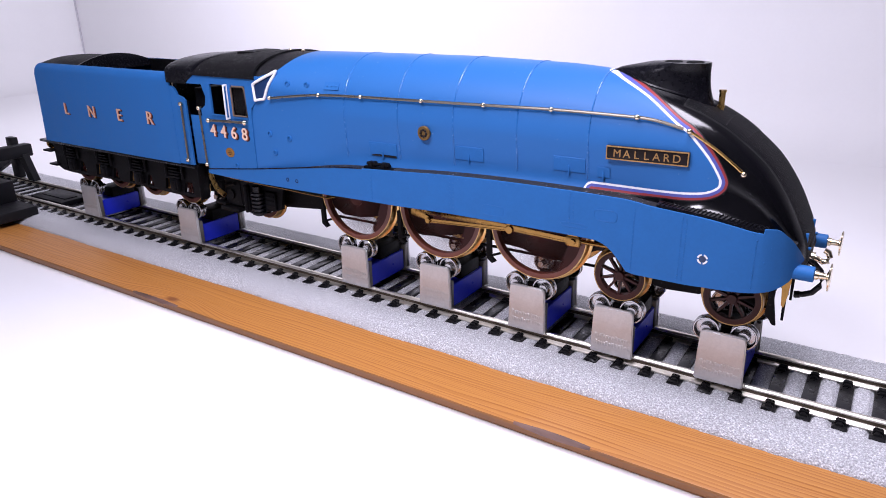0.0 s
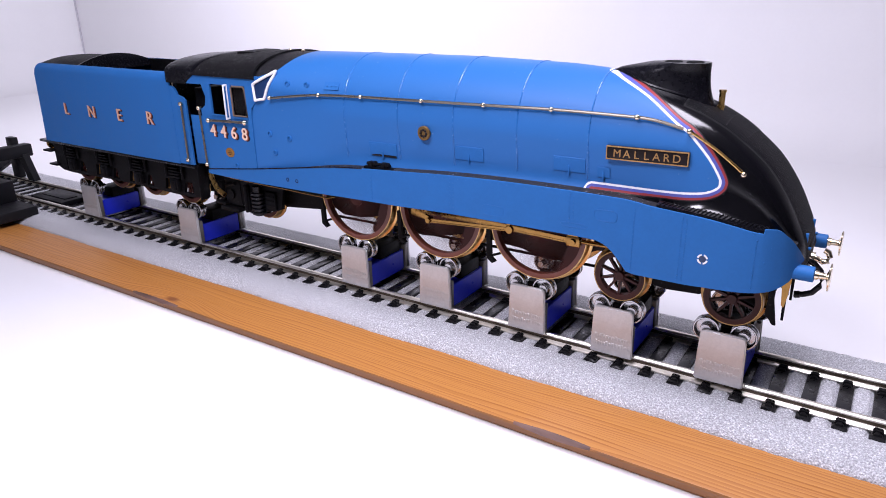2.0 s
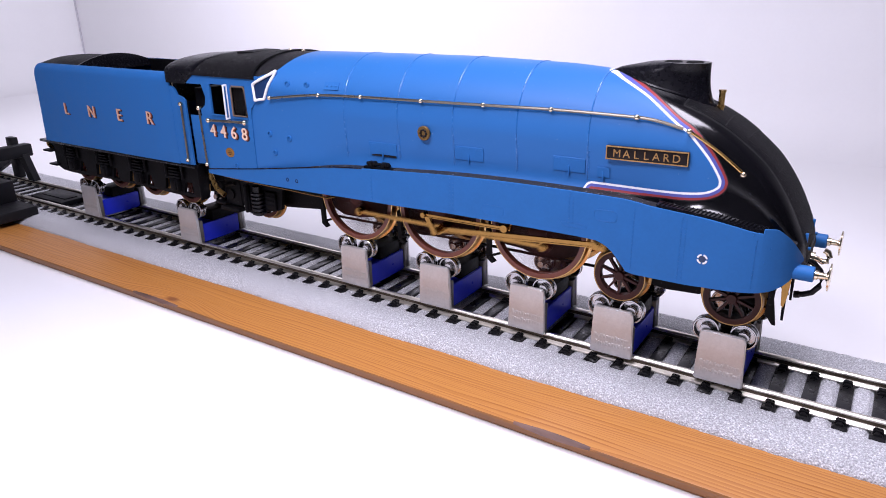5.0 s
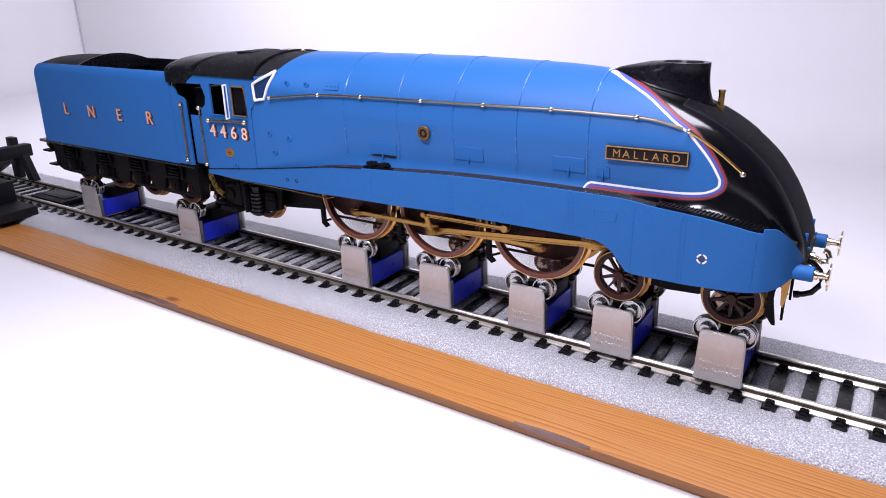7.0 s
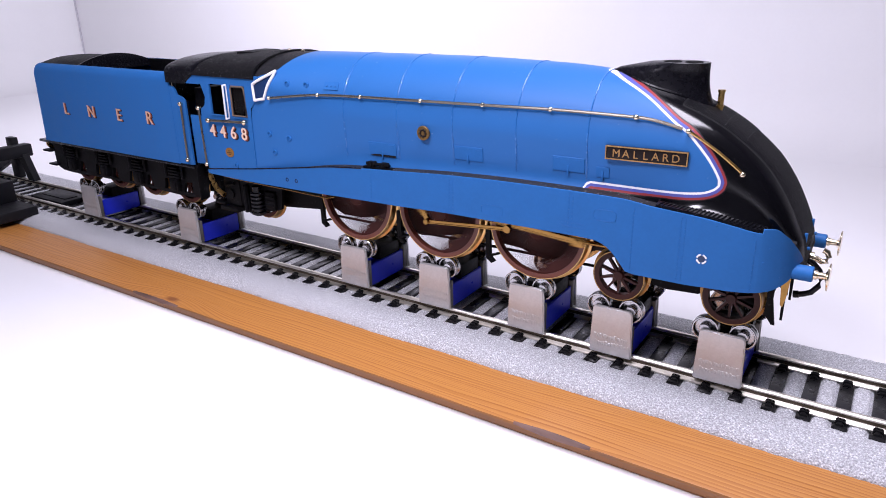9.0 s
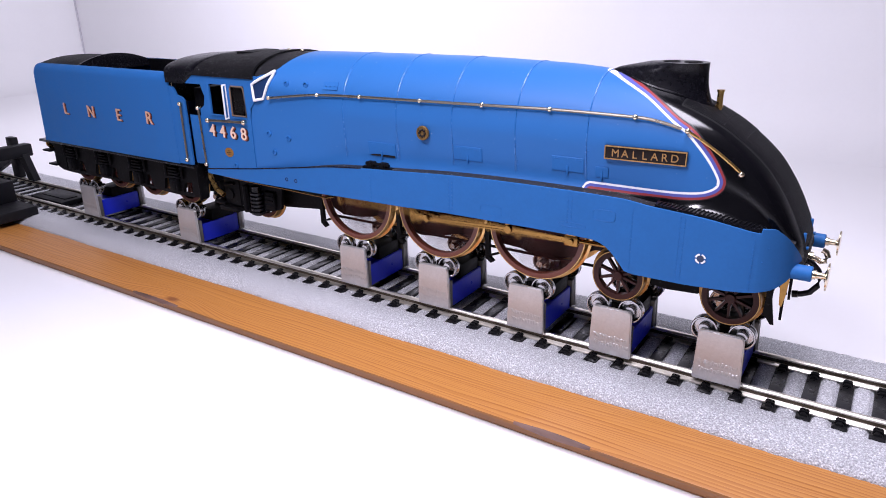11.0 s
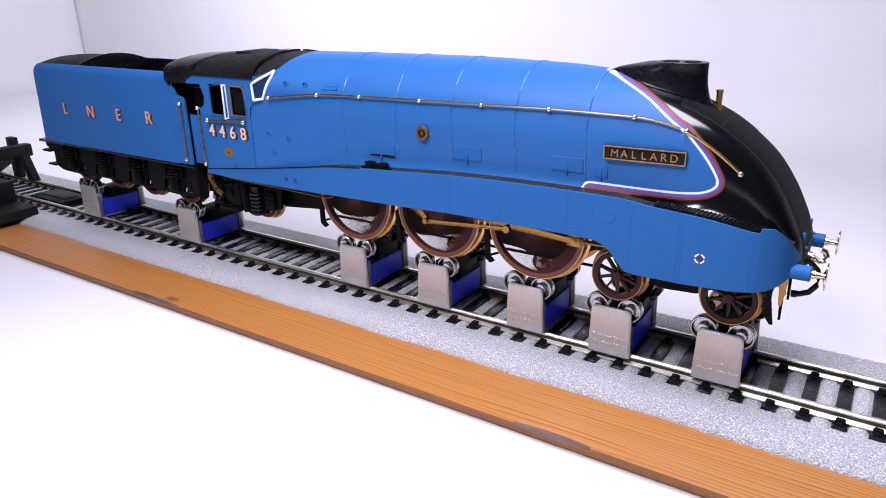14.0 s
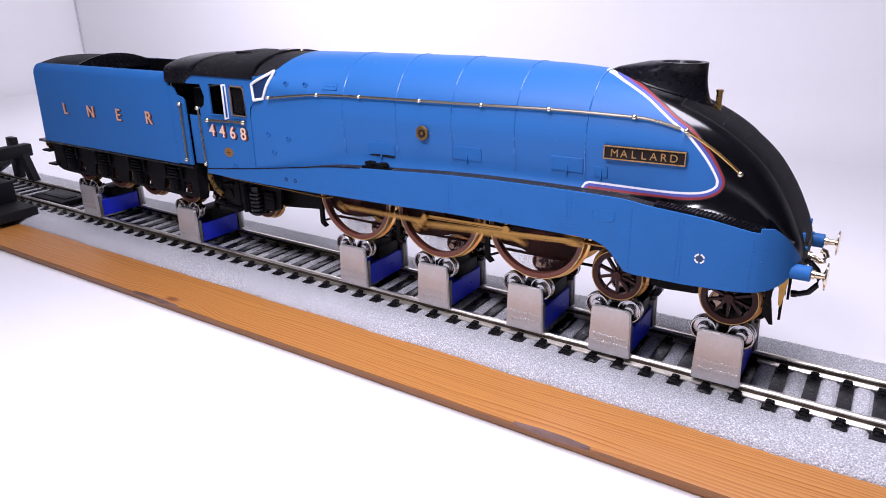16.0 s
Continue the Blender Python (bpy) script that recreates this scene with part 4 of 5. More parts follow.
def wheel_mesh(name, r, spokes, material, parent, at, outer=-1, crank=0.0):
    """A spoked wheel about its own axle; outer: the way its face looks along y."""
    o = outer
    k = r / 13.3
    bm = bmesh.new()
    rim = 1.5 if crank else 1.55
    lathe(bm, [(o * 1.15, r - 0.2), (o * 1.28, r - 0.45), (o * 1.2, r - rim), (-o * 0.6, r - rim), (-o * 0.6, r - 0.3)], 64, closed=True)
    rim_mesh, bm = bm, bmesh.new()
    lathe(bm, [(o * 1.4, 0.1), (o * 1.4, 2.2 * k), (o * 1.1, 2.6 * k), (-o * 0.8, 2.6 * k), (-o * 0.8, 0.1)], 24)
    if crank:
        rod(bm, (crank, -o * 0.3, 0), (crank, o * 1.5, 0), 1.9, 20)
        box(bm, 0, crank, -o * 0.3, o * 1.2, -1.5, 1.5)
        ring = [(r - rim + 0.1) * Vector((math.cos(t), 0, math.sin(t))) for t in np.linspace(math.pi - 0.75, math.pi + 0.75, 14)]
        prism(bm, [(v.x, v.z) for v in ring], o * 0.9, -o * 0.4)
    w = part(name, bm, material, parent, at=at)
    part("wheel_rim", rim_mesh, RIM if crank else material, w, "glossy red-brown rim" if crank else "")
    bm = bmesh.new()
    lathe(bm, [(o * 1.2, r - 0.3), (o * 1.22, r - 0.12), (o * 1.1, r), (-o * 1.0, r + 0.15), (-o * 1.25, r + 0.75), (-o * 1.6, r + 0.75), (-o * 1.8, r + 0.3), (-o * 1.8, r - 0.5)], 72, closed=True)
    part("tyre", bm, TYRE if crank else TYRE_DARK, w, "bright brassy tyre" if crank else "dull brassy tyre")
    bm = bmesh.new()
    vs = []
    for rr, wd in ((2.2 * k, (0.36 if crank else 0.5) * k ** 0.6), (r - rim + 0.2, (0.25 if crank else 0.36) * k ** 0.6)):
        for a, b in ((-1, o * 0.75), (1, o * 0.75), (1, -o * 0.35), (-1, -o * 0.35)):
            vs.append(bm.verts.new((rr, b, wd * a)))
    for q in range(4):
        bm.faces.new((vs[q], vs[(q + 1) % 4], vs[4 + (q + 1) % 4], vs[4 + q]))
    sp = part("spoke", bm, material, w)
    for i in range(spokes):
        ob = sp if i == 0 else same(sp, (0, 0, 0))
        ob.rotation_euler[1] = 2 * math.pi * (i + 0.5) / spokes
    return w


CRANK = 4.33
DRIVE = []
for xd in DRIVERS:
    for s in (-1, 1):
        DRIVE.append((wheel_mesh("driving_wheel", 13.3, 20, MAROON, loco, (xd, s * 8.4, 13.3), s, CRANK), xd, s))
for xb in BOGIE:
    for s in (-1, 1):
        wheel_mesh("bogie_wheel", 6.33, 10, DULLMAROON, loco, (xb, s * 8.4, 5.3), s)
for xt in TENDER_AXLES:
    for s in (-1, 1):
        wheel_mesh("tender_wheel", 8.0, 12, MAROON, tender, (xt, s * 8.4, 8.0), s)
for s in (-1, 1):
    wheel_mesh("trailing_wheel", 6.3, 10, MAROON, loco, (-68.0, s * 8.4, 7.0), s)

AXLE_Z, SLIDE_Z, CON_LENGTH, ECC, FOOT_Z = 13.3, 13.2, 44.7, 1.0, 14.5
GEAR = {}


def arm(bm, length, y0, y1, h0, h1, boss0, boss1):
    """A fluted rod from the origin along x with round bosses at both ends."""
    prism(bm, [(0, -h0), (length, -h1), (length, h1), (0, h0)], y0, y1)
    prism(bm, [(boss0, -h0 - 0.15), (length - boss1, -h1 - 0.15), (length - boss1, -h1 + 0.15), (boss0, -h0 + 0.15)], y0 - 0.15, y1)
    prism(bm, [(boss0, h0 - 0.15), (length - boss1, h1 - 0.15), (length - boss1, h1 + 0.15), (boss0, h0 + 0.15)], y0 - 0.15, y1)
    rod(bm, (0, y0 - 0.25, 0), (0, y1 + 0.1, 0), boss0, 20)
    rod(bm, (length, y0 - 0.25, 0), (length, y1 + 0.1, 0), boss1, 20)
    return bm


def valve_gear():
    # coupling rod over three axles; its origin is the middle crank pin
    bm = bmesh.new()
    h, hf = 0.5, 0.28
    outline = [(DRIVERS[0], -h), (DRIVERS[2], -h), (DRIVERS[2], h), (DRIVERS[0], h)]
    prism(bm, outline, -11.15, -10.5)
    fronts = [f for f in bm.faces if all(abs(v.co.y + 11.15) < 0.01 for v in f.verts)]
    inset = bmesh.ops.inset_region(bm, faces=fronts, thickness=h - hf, depth=-0.12)
    GEAR["coupling_rod"] = cr = part("coupling_rod", bm, RODS, loco, "gold coloured fluted coupling rod", at=(0, 0, AXLE_Z))
    for x in DRIVERS:
        bm = bmesh.new()
        lathe(bm, [(-9.8, 1.3), (-11.3, 1.3), (-11.45, 1.15), (-11.45, 0.8), (-11.9, 0.75), (-11.95, 0.6)], 22, (x, 0, 0))
        part("rod_boss", bm, RODS, cr)
    bm = bmesh.new()
    arm(bm, CON_LENGTH, -12.8, -12.2, 0.6, 0.5, 1.4, 0.9)
    rod(bm, (0, -13.6, 0), (0, -12.2, 0), 0.9, 12)
    GEAR["connecting_rod"] = part("connecting_rod", bm, RODS, loco, "gold coloured connecting rod", at=(0, 0, AXLE_Z))
    bm = bmesh.new()
    box(bm, -1.7, 1.7, -13.4, -11.6, -1.2, 1.5, 0.25)
    box(bm, -1.3, 1.3, -13.6, -11.4, 1.4, 2.6, 0.2)
    rod(bm, (0, -14.1, 0), (0, -11.2, 0), 0.8, 12)
    rod(bm, (2, -12.5, 0.2), (14.5, -12.5, 0.2), 0.55, 10)
    GEAR["crosshead"] = part("crosshead", bm, RODS, loco, "bright brass crosshead", at=(CON_LENGTH, 0, SLIDE_Z))
    bm = bmesh.new()
    for z in (-0.36, 0.36):
        box(bm, 0, 24.2, -16.3, -15.9, z - 0.1, z + 0.1)
    box(bm, 0, 24.2, -16.1, -16.0, -0.3, 0.3)
    rod(bm, (0, -16.6, 0), (0, -15.6, 0), 0.75, 16)
    rod(bm, (24.2, -16.6, 0), (24.2, -15.6, 0), 0.95, 16)
    GEAR["eccentric_rod"] = part("eccentric_rod", bm, RODS, loco, "slim gold coloured eccentric rod", at=(0, 0, AXLE_Z))
    # return crank fixed to the middle driving wheel's pin
    wheel = [w for w, x, s in DRIVE if x == 0.0 and s < 0][0]
    bm = bmesh.new()
    y = 8.4
    prism(bm, [(CRANK + 0.8, -0.8), (CRANK + 0.8, 0.8), (-ECC - 0.6, 0.6), (-ECC - 0.6, -0.6)], -15.5 + y, -14.8 + y)
    rod(bm, (CRANK, -15.6 + y, 0), (CRANK, -9.5 + y, 0), 0.8, 12)
    rod(bm, (-ECC, -16.7 + y, 0), (-ECC, -14.9 + y, 0), 0.6, 12)
    part("return_crank", bm, RODS, wheel, "gold coloured return crank")
    for s in (-1, 1):
        bm = bmesh.new()
        box(bm, 37.5, 55, s * 13.6, s * 11.4, 15.9, 16.7, 0.15)
        box(bm, 37.5, 55, s * 13.4, s * 11.6, 10.9, 11.5, 0.15) if s > 0 else None
        part("slide_bar", bm, BRASS, loco, "brass slide bar")
        bm = bmesh.new()
        box(bm, 36.6, 37.8, s * 15.0, s * 6, 15.6, 20, 0.2)
        part("slide_bar_bracket", bm, BLACK, loco)
        bm = bmesh.new()
        rod(bm, (55, s * 12.5, 13.4), (72, s * 12.5, 13.4), 4.4, 28)
        box(bm, 55.5, 71.5, s * 15.5, s * 8, 14, 21, 0.4)
        rod(bm, (54.3, s * 12.5, 13.4), (55.2, s * 12.5, 13.4), 2.4, 20)
        part("cylinder", bm, BLACK, loco, "black cylinder block")
        bm = bmesh.new()
        prism(bm, [(23.4, 13.8), (24.8, 13.8), (25.4, 16), (24.8, 20), (23.6, 20), (24.2, 16)], s * 15.4, s * 14.8)
        part("expansion_link", bm, RODS, loco)
        bm = bmesh.new()
        rod(bm, (25, s * 14.4, 17.4), (56, s * 14.0, 17.2), 0.45, 8)
        part("radius_rod", bm, RODS, loco)


valve_gear()


def underframe():
    bm = bmesh.new()
    prism(bm, [(-46, 9.0), (-40, 6.4), (-37.7, 5.5), (-31, 5.7), (-26, 6.6), (-22, 8.3), (-15, 8.0), (-10.5, 4.2), (-8, 3.9), (-2, 4.8), (5, 6.6), (12, 7.2), (16.8, 6.2), (23.5, 5.9), (27, 4.7), (33, 4.3), (36, 5.6), (44, 9.2), (60, 10.0), (80, 10.5), (86, 12.5), (86, 20), (-46, 20)], -5.6, 5.6)
    part("main_frame", bm, BROWNFRAME, loco, "dark brown main frames")
    bm = bmesh.new()
    rod(bm, (-40, -6.6, 5.0), (46, -6.6, 5.4), 0.4, 8)
    part("brake_pull_rod", bm, BLACK, loco)
    for x in (-44.2, -14.6, 14.8):
        for s in (-1, 1):
            bm = bmesh.new()
            prism(bm, [(x - 0.6, 11), (x + 0.6, 11), (x + 0.9, 3.0), (x + 2.2, 1.8), (x + 1.2, 1.2), (x - 0.4, 2.4)], s * 8.6, s * 7.6)
            rod(bm, (x + 0.4, s * 8.8, 3.2), (x + 4.6, s * 7.0, 4.6), 0.35, 6)
            part("brake_hanger", bm, BLACK, loco)
    for xd in DRIVERS:
        bm = bmesh.new()
        rod(bm, (xd, -8.0, 13.3), (xd, 8.0, 13.3), 1.5, 14)
        part("axle", bm, STEEL, loco)
    # ashpan and trailing truck
    bm = bmesh.new()
    prism(bm, [(-80, 11.0), (-80, 14.0), (-44, 15), (-43.5, 6.8), (-60, 5.2), (-66, 8), (-78, 9)], -8.0, 8.0)
    part("ashpan", bm, BLACK, loco)
    for s in (-1, 1):
        bm = bmesh.new()
        prism(bm, [(-77, 13.6), (-77, 6.0), (-75.6, 3.0), (-73, 1.8), (-71.6, 3.2), (-62, 4.2), (-58.6, 5.4), (-57.2, 13.9)], s * 11.6, s * 10.4)
        tf = part("truck_frame", bm, BLACK, loco)
        bm = bmesh.new()
        for k in range(6):
            rod(bm, (-68.2, s * 12.4, 2.9 + k * 1.3), (-68.2, s * 12.4, 3.5 + k * 1.3), 2.3, 16)
        rod(bm, (-68.2, s * 12.4, 2.4), (-68.2, s * 12.4, 12), 1.5, 12)
        part("coil_spring", bm, SATIN, tf, "black coil spring")
        bm = bmesh.new()
        box(bm, -64.6, -60.4, s * 12.6, s * 11.2, 5.0, 10.8, 0.3)
        for z in (6.2, 7.6, 9.0):
            box(bm, -64.2, -60.8, s * 12.9, s * 12.4, z, z + 0.5, 0.08)
        part("axlebox", bm, BLACK, tf)
        bm = bmesh.new()
        box(bm, -74.6, -72.6, s * 12.4, s * 11.2, 3.0, 11.6, 0.25)
        rod(bm, (-73.6, s * 12.6, 2.6), (-73.6, s * 12.6, 11.6), 0.7, 8)
        part("spring_hanger", bm, BLACK, tf)
        bm = bmesh.new()
        pipe(bm, [(-84, s * 16.2, 15.4), (-72, s * 16.3, 14.75), (-60, s * 16.3, 14.5), (-52, s * 16.2, 14.4), (-43, s * 16.1, 14.1), (-35, s * 15.8, 13.8), (-33.6, s * 14.0, 13.9)], 0.27, 6)
        part("injector_pipe", bm, RODS, loco, "thin brass pipe")
        bm = bmesh.new()
        pipe(bm, [(-89.6, s * 13, 14.0), (-88.9, s * 13, 11.7), (-87.0, s * 13, 8.7), (-83.6, s * 13, 7.1)], 0.85, 8)
        part("water_pipe", bm, BRASS, loco, "brass feed pipe")
        bm = bmesh.new()
        box(bm, -84.4, -76.8, s * 12.0, s * 9, 3.6, 15.0, 0.5)
        box(bm, -88.6, -83.6, s * 13.2, s * 10, 3.6, 4.6, 0.25)
        box(bm, -86.0, -77.2, s * 13.4, s * 10, 1.8, 3.4, 0.3)
        rod(bm, (-81.2, s * 12.6, 7.6), (-81.2, s * 11.5, 7.6), 1.7, 14)
        rod(bm, (-78.6, s * 12.5, 11.6), (-83.0, s * 12.5, 10.6), 0.6, 8)
        part("cab_step", bm, BLACK, loco)
    # bogie
    bm = bmesh.new()
    prism(bm, [(50.4, 10.5), (50.8, 7.0), (53, 5.0), (56, 4.0), (62, 3.2), (69, 3.6), (72.5, 5.4), (77, 4.8), (79, 3.0), (84, 5), (84, 10.5)], -6.6, 6.6)
    part("bogie_frame", bm, BLACK, loco)
    for s in (-1, 1):
        bm = bmesh.new()
        prism(bm, [(83.4, 12), (85.0, 12), (84.9, 7), (85.9, 1.2), (85.2, 1.2), (83.9, 3.0), (83.4, 2.6), (83.7, 7)], s * 9.4, s * 8.9)
        prism(bm, [(85.9, 12), (86.8, 12), (86.9, 7), (86.9, 1.3), (86.4, 1.3), (86.2, 7)], s * 6.3, s * 5.9)
        part("guard_iron", bm, BLACK, loco)
        bm = bmesh.new()
        prism(bm, [(85.8, 12.2), (87.6, 12.2), (87.3, 8.3), (86.8, 5.5), (86.3, 6.0)], s * 9.1, s * 8.8)
        part("guard_iron", bm, RODS, loco, "brassy guard iron")
        b = bmesh.new()
        lathe(b, [(86.0, 1.75), (87.4, 1.75), (87.5, 1.6), (91.5, 1.6), (91.65, 1.35)], 24, (0, s * 11.3, 14.9), "x")
        bf = part("buffer", b, BLUE, loco, "blue buffer housing")
        b = bmesh.new()
        lathe(b, [(91.4, 0.95), (92.3, 0.95), (92.4, 0.7), (93.7, 0.65), (94.0, 1.4), (94.2, 2.85), (94.5, 2.8), (94.6, 2.0)], 28, (0, s * 11.3, 14.9), "x")
        part("buffer_head", b, KNOB, bf, "bright metal buffer head and shank")
    bm = bmesh.new()
    pipe(bm, [(89.4, 0, 14.6), (91.0, 0, 14.4), (92.0, 0, 13.9), (92.9, 0, 14.2), (93.2, 0, 15.2), (92.8, 0, 16.2), (92.0, 0, 16.5)], 0.62, 10)
    rod(bm, (89.2, 0, 14.6), (90.4, 0, 14.5), 1.25, 12)
    part("coupling_hook", bm, KNOB, loco, "brass coupling hook")
    bm = bmesh.new()
    pipe(bm, [(89.2, -3.0, 14.9), (90.6, -3.0, 14.4), (92.1, -3.0, 12.9), (92.7, -3.0, 11.4), (92.4, -3.0, 9.4), (91.2, -3.0, 7.7), (89.6, -3.0, 6.95), (88.4, -3.0, 6.7)], 0.62, 10)
    rod(bm, (87.9, -3.0, 6.6), (89.0, -3.0, 6.8), 0.8, 10)
    part("brake_hose", bm, SATIN, loco, "black curved brake hose")
    bm = bmesh.new()
    box(bm, 88.6, 89.6, -4.5, 4.5, 11.0, 18.6, 0.4)
    box(bm, 87.4, 89.2, -8.5, 8.5, 12.0, 15.0, 0.3)
    part("buffer_beam", bm, BLACK, loco, "black front buffer beam")
    for y in (-5.5, 5.5):
        bm = bmesh.new()
        box(bm, 88.3, 89.0, y - 0.5, y + 0.5, 18.2, 21.4, 0.1)
        box(bm, 88.3, 89.8, y - 0.5, y + 0.5, 18.0, 18.5, 0.1)
        part("lamp_iron", bm, BLUE, loco)


underframe()


def casing_details():
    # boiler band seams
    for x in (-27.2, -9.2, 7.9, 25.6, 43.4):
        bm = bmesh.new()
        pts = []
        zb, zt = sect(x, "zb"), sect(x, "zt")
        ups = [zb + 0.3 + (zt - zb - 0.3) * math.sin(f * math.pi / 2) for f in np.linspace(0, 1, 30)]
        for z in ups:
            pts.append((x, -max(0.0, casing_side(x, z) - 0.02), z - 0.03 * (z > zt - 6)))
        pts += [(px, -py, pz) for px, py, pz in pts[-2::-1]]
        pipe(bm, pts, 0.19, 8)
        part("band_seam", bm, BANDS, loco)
        bm = bmesh.new()
        for s in (-1, 1):
            for z in np.arange(zb + 1.4, zb + 10, 1.3):
                ball(bm, (x + 0.45, s * casing_side(x, z), z), 0.2, 6)
        tagged(part("rivet_row", bm, BLUE, loco), kind="stuff")
    rail_pts = [(-52.5, 41.6), (-35.4, 43.2), (-20.9, 43.5), (-1.4, 43.7), (16.6, 43.9), (34.2, 44.1), (53.8, 43.8), (64.8, 41.7), (76.2, 34.0)]
    for s in (-1, 1):
        bm = bmesh.new()
        line = []
        for x in np.arange(-52.5, 64.9, 2.0):
            z = curve(x, rail_pts)
            line.append((x, s * (casing_side(x, z) + 0.85), z))
        pipe(bm, line, 0.36, 8)
        h = part("boiler_handrail", bm, RODGREY, loco, "long dull brass handrail")
        bm = bmesh.new()
        line = []
        for x in np.linspace(64.8, 76.4, 8):
            z = 41.7 + (34.0 - 41.7) * (x - 64.8) / 11.6 + 0.5 * math.sin((x - 64.8) / 11.6 * math.pi)
            line.append((x, s * (casing_side(x, z) + 0.8), z))
        pipe(bm, line, 0.32, 8)
        part("nose_handrail", bm, BRASS, loco, "bright brass nose handrail")
        for x, z in rail_pts:
            k = bmesh.new()
            y = casing_side(x, z)
            ball(k, (x, s * (y + 1.0), z), 0.64, 12)
            rod(k, (x, s * (y - 0.4), z), (x, s * (y + 0.9), z), 0.35, 8)
            part("knob", k, KNOB, h)
        # access hatches
        for x0, x1, z0, z1 in ((-19.2, -10.2, 28.0, 31.6), (8.3, 16.4, 29.9, 33.2), (35.3, 42.9, 30.4, 33.6), (45.9, 48.7, 30.0, 32.2)):
            xm = (x0 + x1) / 2
            bm = bmesh.new()
            grid(bm, [[(x, s * (casing_side(x, z) + 0.07), z) for z in np.linspace(z0, z1, 6)] for x in np.linspace(x0, x1, 6)])
            hp = solid(part("hatch", bm, BLUE, loco), 0.3, 0.0)
            rim = [(x0, z0), (x1, z0), (x1, z1), (x0, z1), (x0, z0)]
            for (xa, za), (xb, zb) in zip(rim, rim[1:]):
                bm = bmesh.new()
                pipe(bm, [(xa + (xb - xa) * f, s * (casing_side(xa + (xb - xa) * f, za + (zb - za) * f) + 0.1), za + (zb - za) * f) for f in np.linspace(0, 1, 6)], 0.13, 6)
                part("hatch_edge", bm, BLUE, hp)
            bm = bmesh.new()
            for x in (x0 + 0.5, x0 + 1.2, x0 + 1.9, xm, x1 - 1.9, x1 - 1.2, x1 - 0.5):
                if x1 - x0 > 4:
                    ball(bm, (x, s * (casing_side(x, z1 - 0.4) + 0.15), z1 - 0.4), 0.2, 6)
            y = casing_side(xm, z0)
            box(bm, xm - 0.2, xm + 0.2, s * (y + 0.5), s * y, z0 - 0.8, z0 + 1.4, 0.08)
            part("catch", bm, BLUE, hp)
            # solid black strip stands in for the shadow line below this hatch
            if x0 < -15:
                bm = bmesh.new()
                box(bm, x0 + 0.3, x1 - 0.1, s * (y + 0.3), s * (y - 0.3), z0 - 0.1, z0 + 0.45, 0.08)
                part("hatch_shade", bm, SATIN, hp, "black strip drawn as the shade under the hatch")
        # washout plugs
        for x, z in ((-46.9, 45.7), (-40.4, 45.6), (-54.6, 31.0), (-47.4, 30.1), (-53.2, 25.5), (-69.8, 19.8)):
            y = casing_side(x, z) if x > -61 else 17.75
            bm = bmesh.new()
            lathe(bm, [(s * (y - 0.3), 0.95), (s * (y + 0.2), 0.95), (s * (y + 0.3), 0.8), (s * (y + 0.3), 0.5), (s * (y - 0.1), 0.45)], 16, (x, 0, z))
            part("washout_plug", bm, BLUE, loco)
        bm = bmesh.new()
        grid(bm, [[(x, s * (casing_side(x, z) + 0.06), z) for z in np.linspace(44.6, 46.6, 4)] for x in np.linspace(-34.4, -29.6, 4)])
        sh = solid(part("small_hatch", bm, BLUE, loco), 0.3, 0.0)
        for x in (-33.4, -32.0, -30.6):
            bm = bmesh.new()
            ball(bm, (x, s * (casing_side(x, 45.6) + 0.1), 45.6), 0.32, 8)
            part("stud", bm, BLUE, sh)
        # mechanical lubricators on the running plate
        bm = bmesh.new()
        box(bm, -19.6, -10.0, s * 16.8, s * 14.6, 24.4, 25.4, 0.1)
        box(bm, -18.4, -16.0, s * 16.6, s * 14.8, 25.1, 26.7, 0.35)
        box(bm, -14.2, -11.8, s * 16.6, s * 14.8, 25.1, 26.7, 0.35)
        rod(bm, (-18.8, s * 16.0, 26.1), (-11.0, s * 16.0, 26.1), 0.45, 8)
        for x in (-17.2, -13.0):
            rod(bm, (x, s * 16.9, 25.9), (x, s * 16.4, 25.9), 0.7, 10)
        part("lubricator", bm, BLACK, loco, "black twin lubricator")
        # ribbed step above the front valance
        bm = bmesh.new()
        rows = []
        for x in np.linspace(60.5, 82.4, 24):
            z = curve(x, TOPLINE)
            rows.append([(x, s * (valance_y(x) - 0.1), z - 0.2), (x, s * (valance_y(x) - 0.2), z + 0.55), (x, s * (valance_y(x) - 2.6), z + 0.75), (x, s * (valance_y(x) - 2.7), z - 0.2)])
        vs = grid(bm, rows)
        bm.faces.new(vs[0]), bm.faces.new(vs[-1])
        st = part("front_step", bm, SATIN, loco, "black ribbed step")
        bm = bmesh.new()
        for x in np.arange(61.2, 82.0, 0.85):
            z = curve(x, TOPLINE)
            pipe(bm, [(x, s * (valance_y(x) - 0.4), z + 0.6), (x + 0.5, s * (valance_y(x) - 2.5), z + 0.78)], 0.15, 5)
        tagged(part("tread_rib", bm, BLACK, st), kind="stuff")
        # valance rivets, oval panels and the lined hole
        bm = bmesh.new()
        for x, n in ((-16.4, 1), (9.0, 2), (41.2, 2), (56.2, 1), (66.4, 2), (81.0, 1)):
            z0, z1 = curve(x, BOTTOM) + 0.9, curve(x, TOPLINE) - 0.9
            for q in range(n):
                for z in np.arange(z0, z1, 1.05):
                    ball(bm, (x + q * 0.9, s * (valance_y(x) + 0.5), z), 0.2, 6)
        for x in np.arange(-14, 82, 2.3):
            ball(bm, (x, s * (valance_y(x) + 0.5), curve(x, TOPLINE) - 0.7), 0.17, 6)
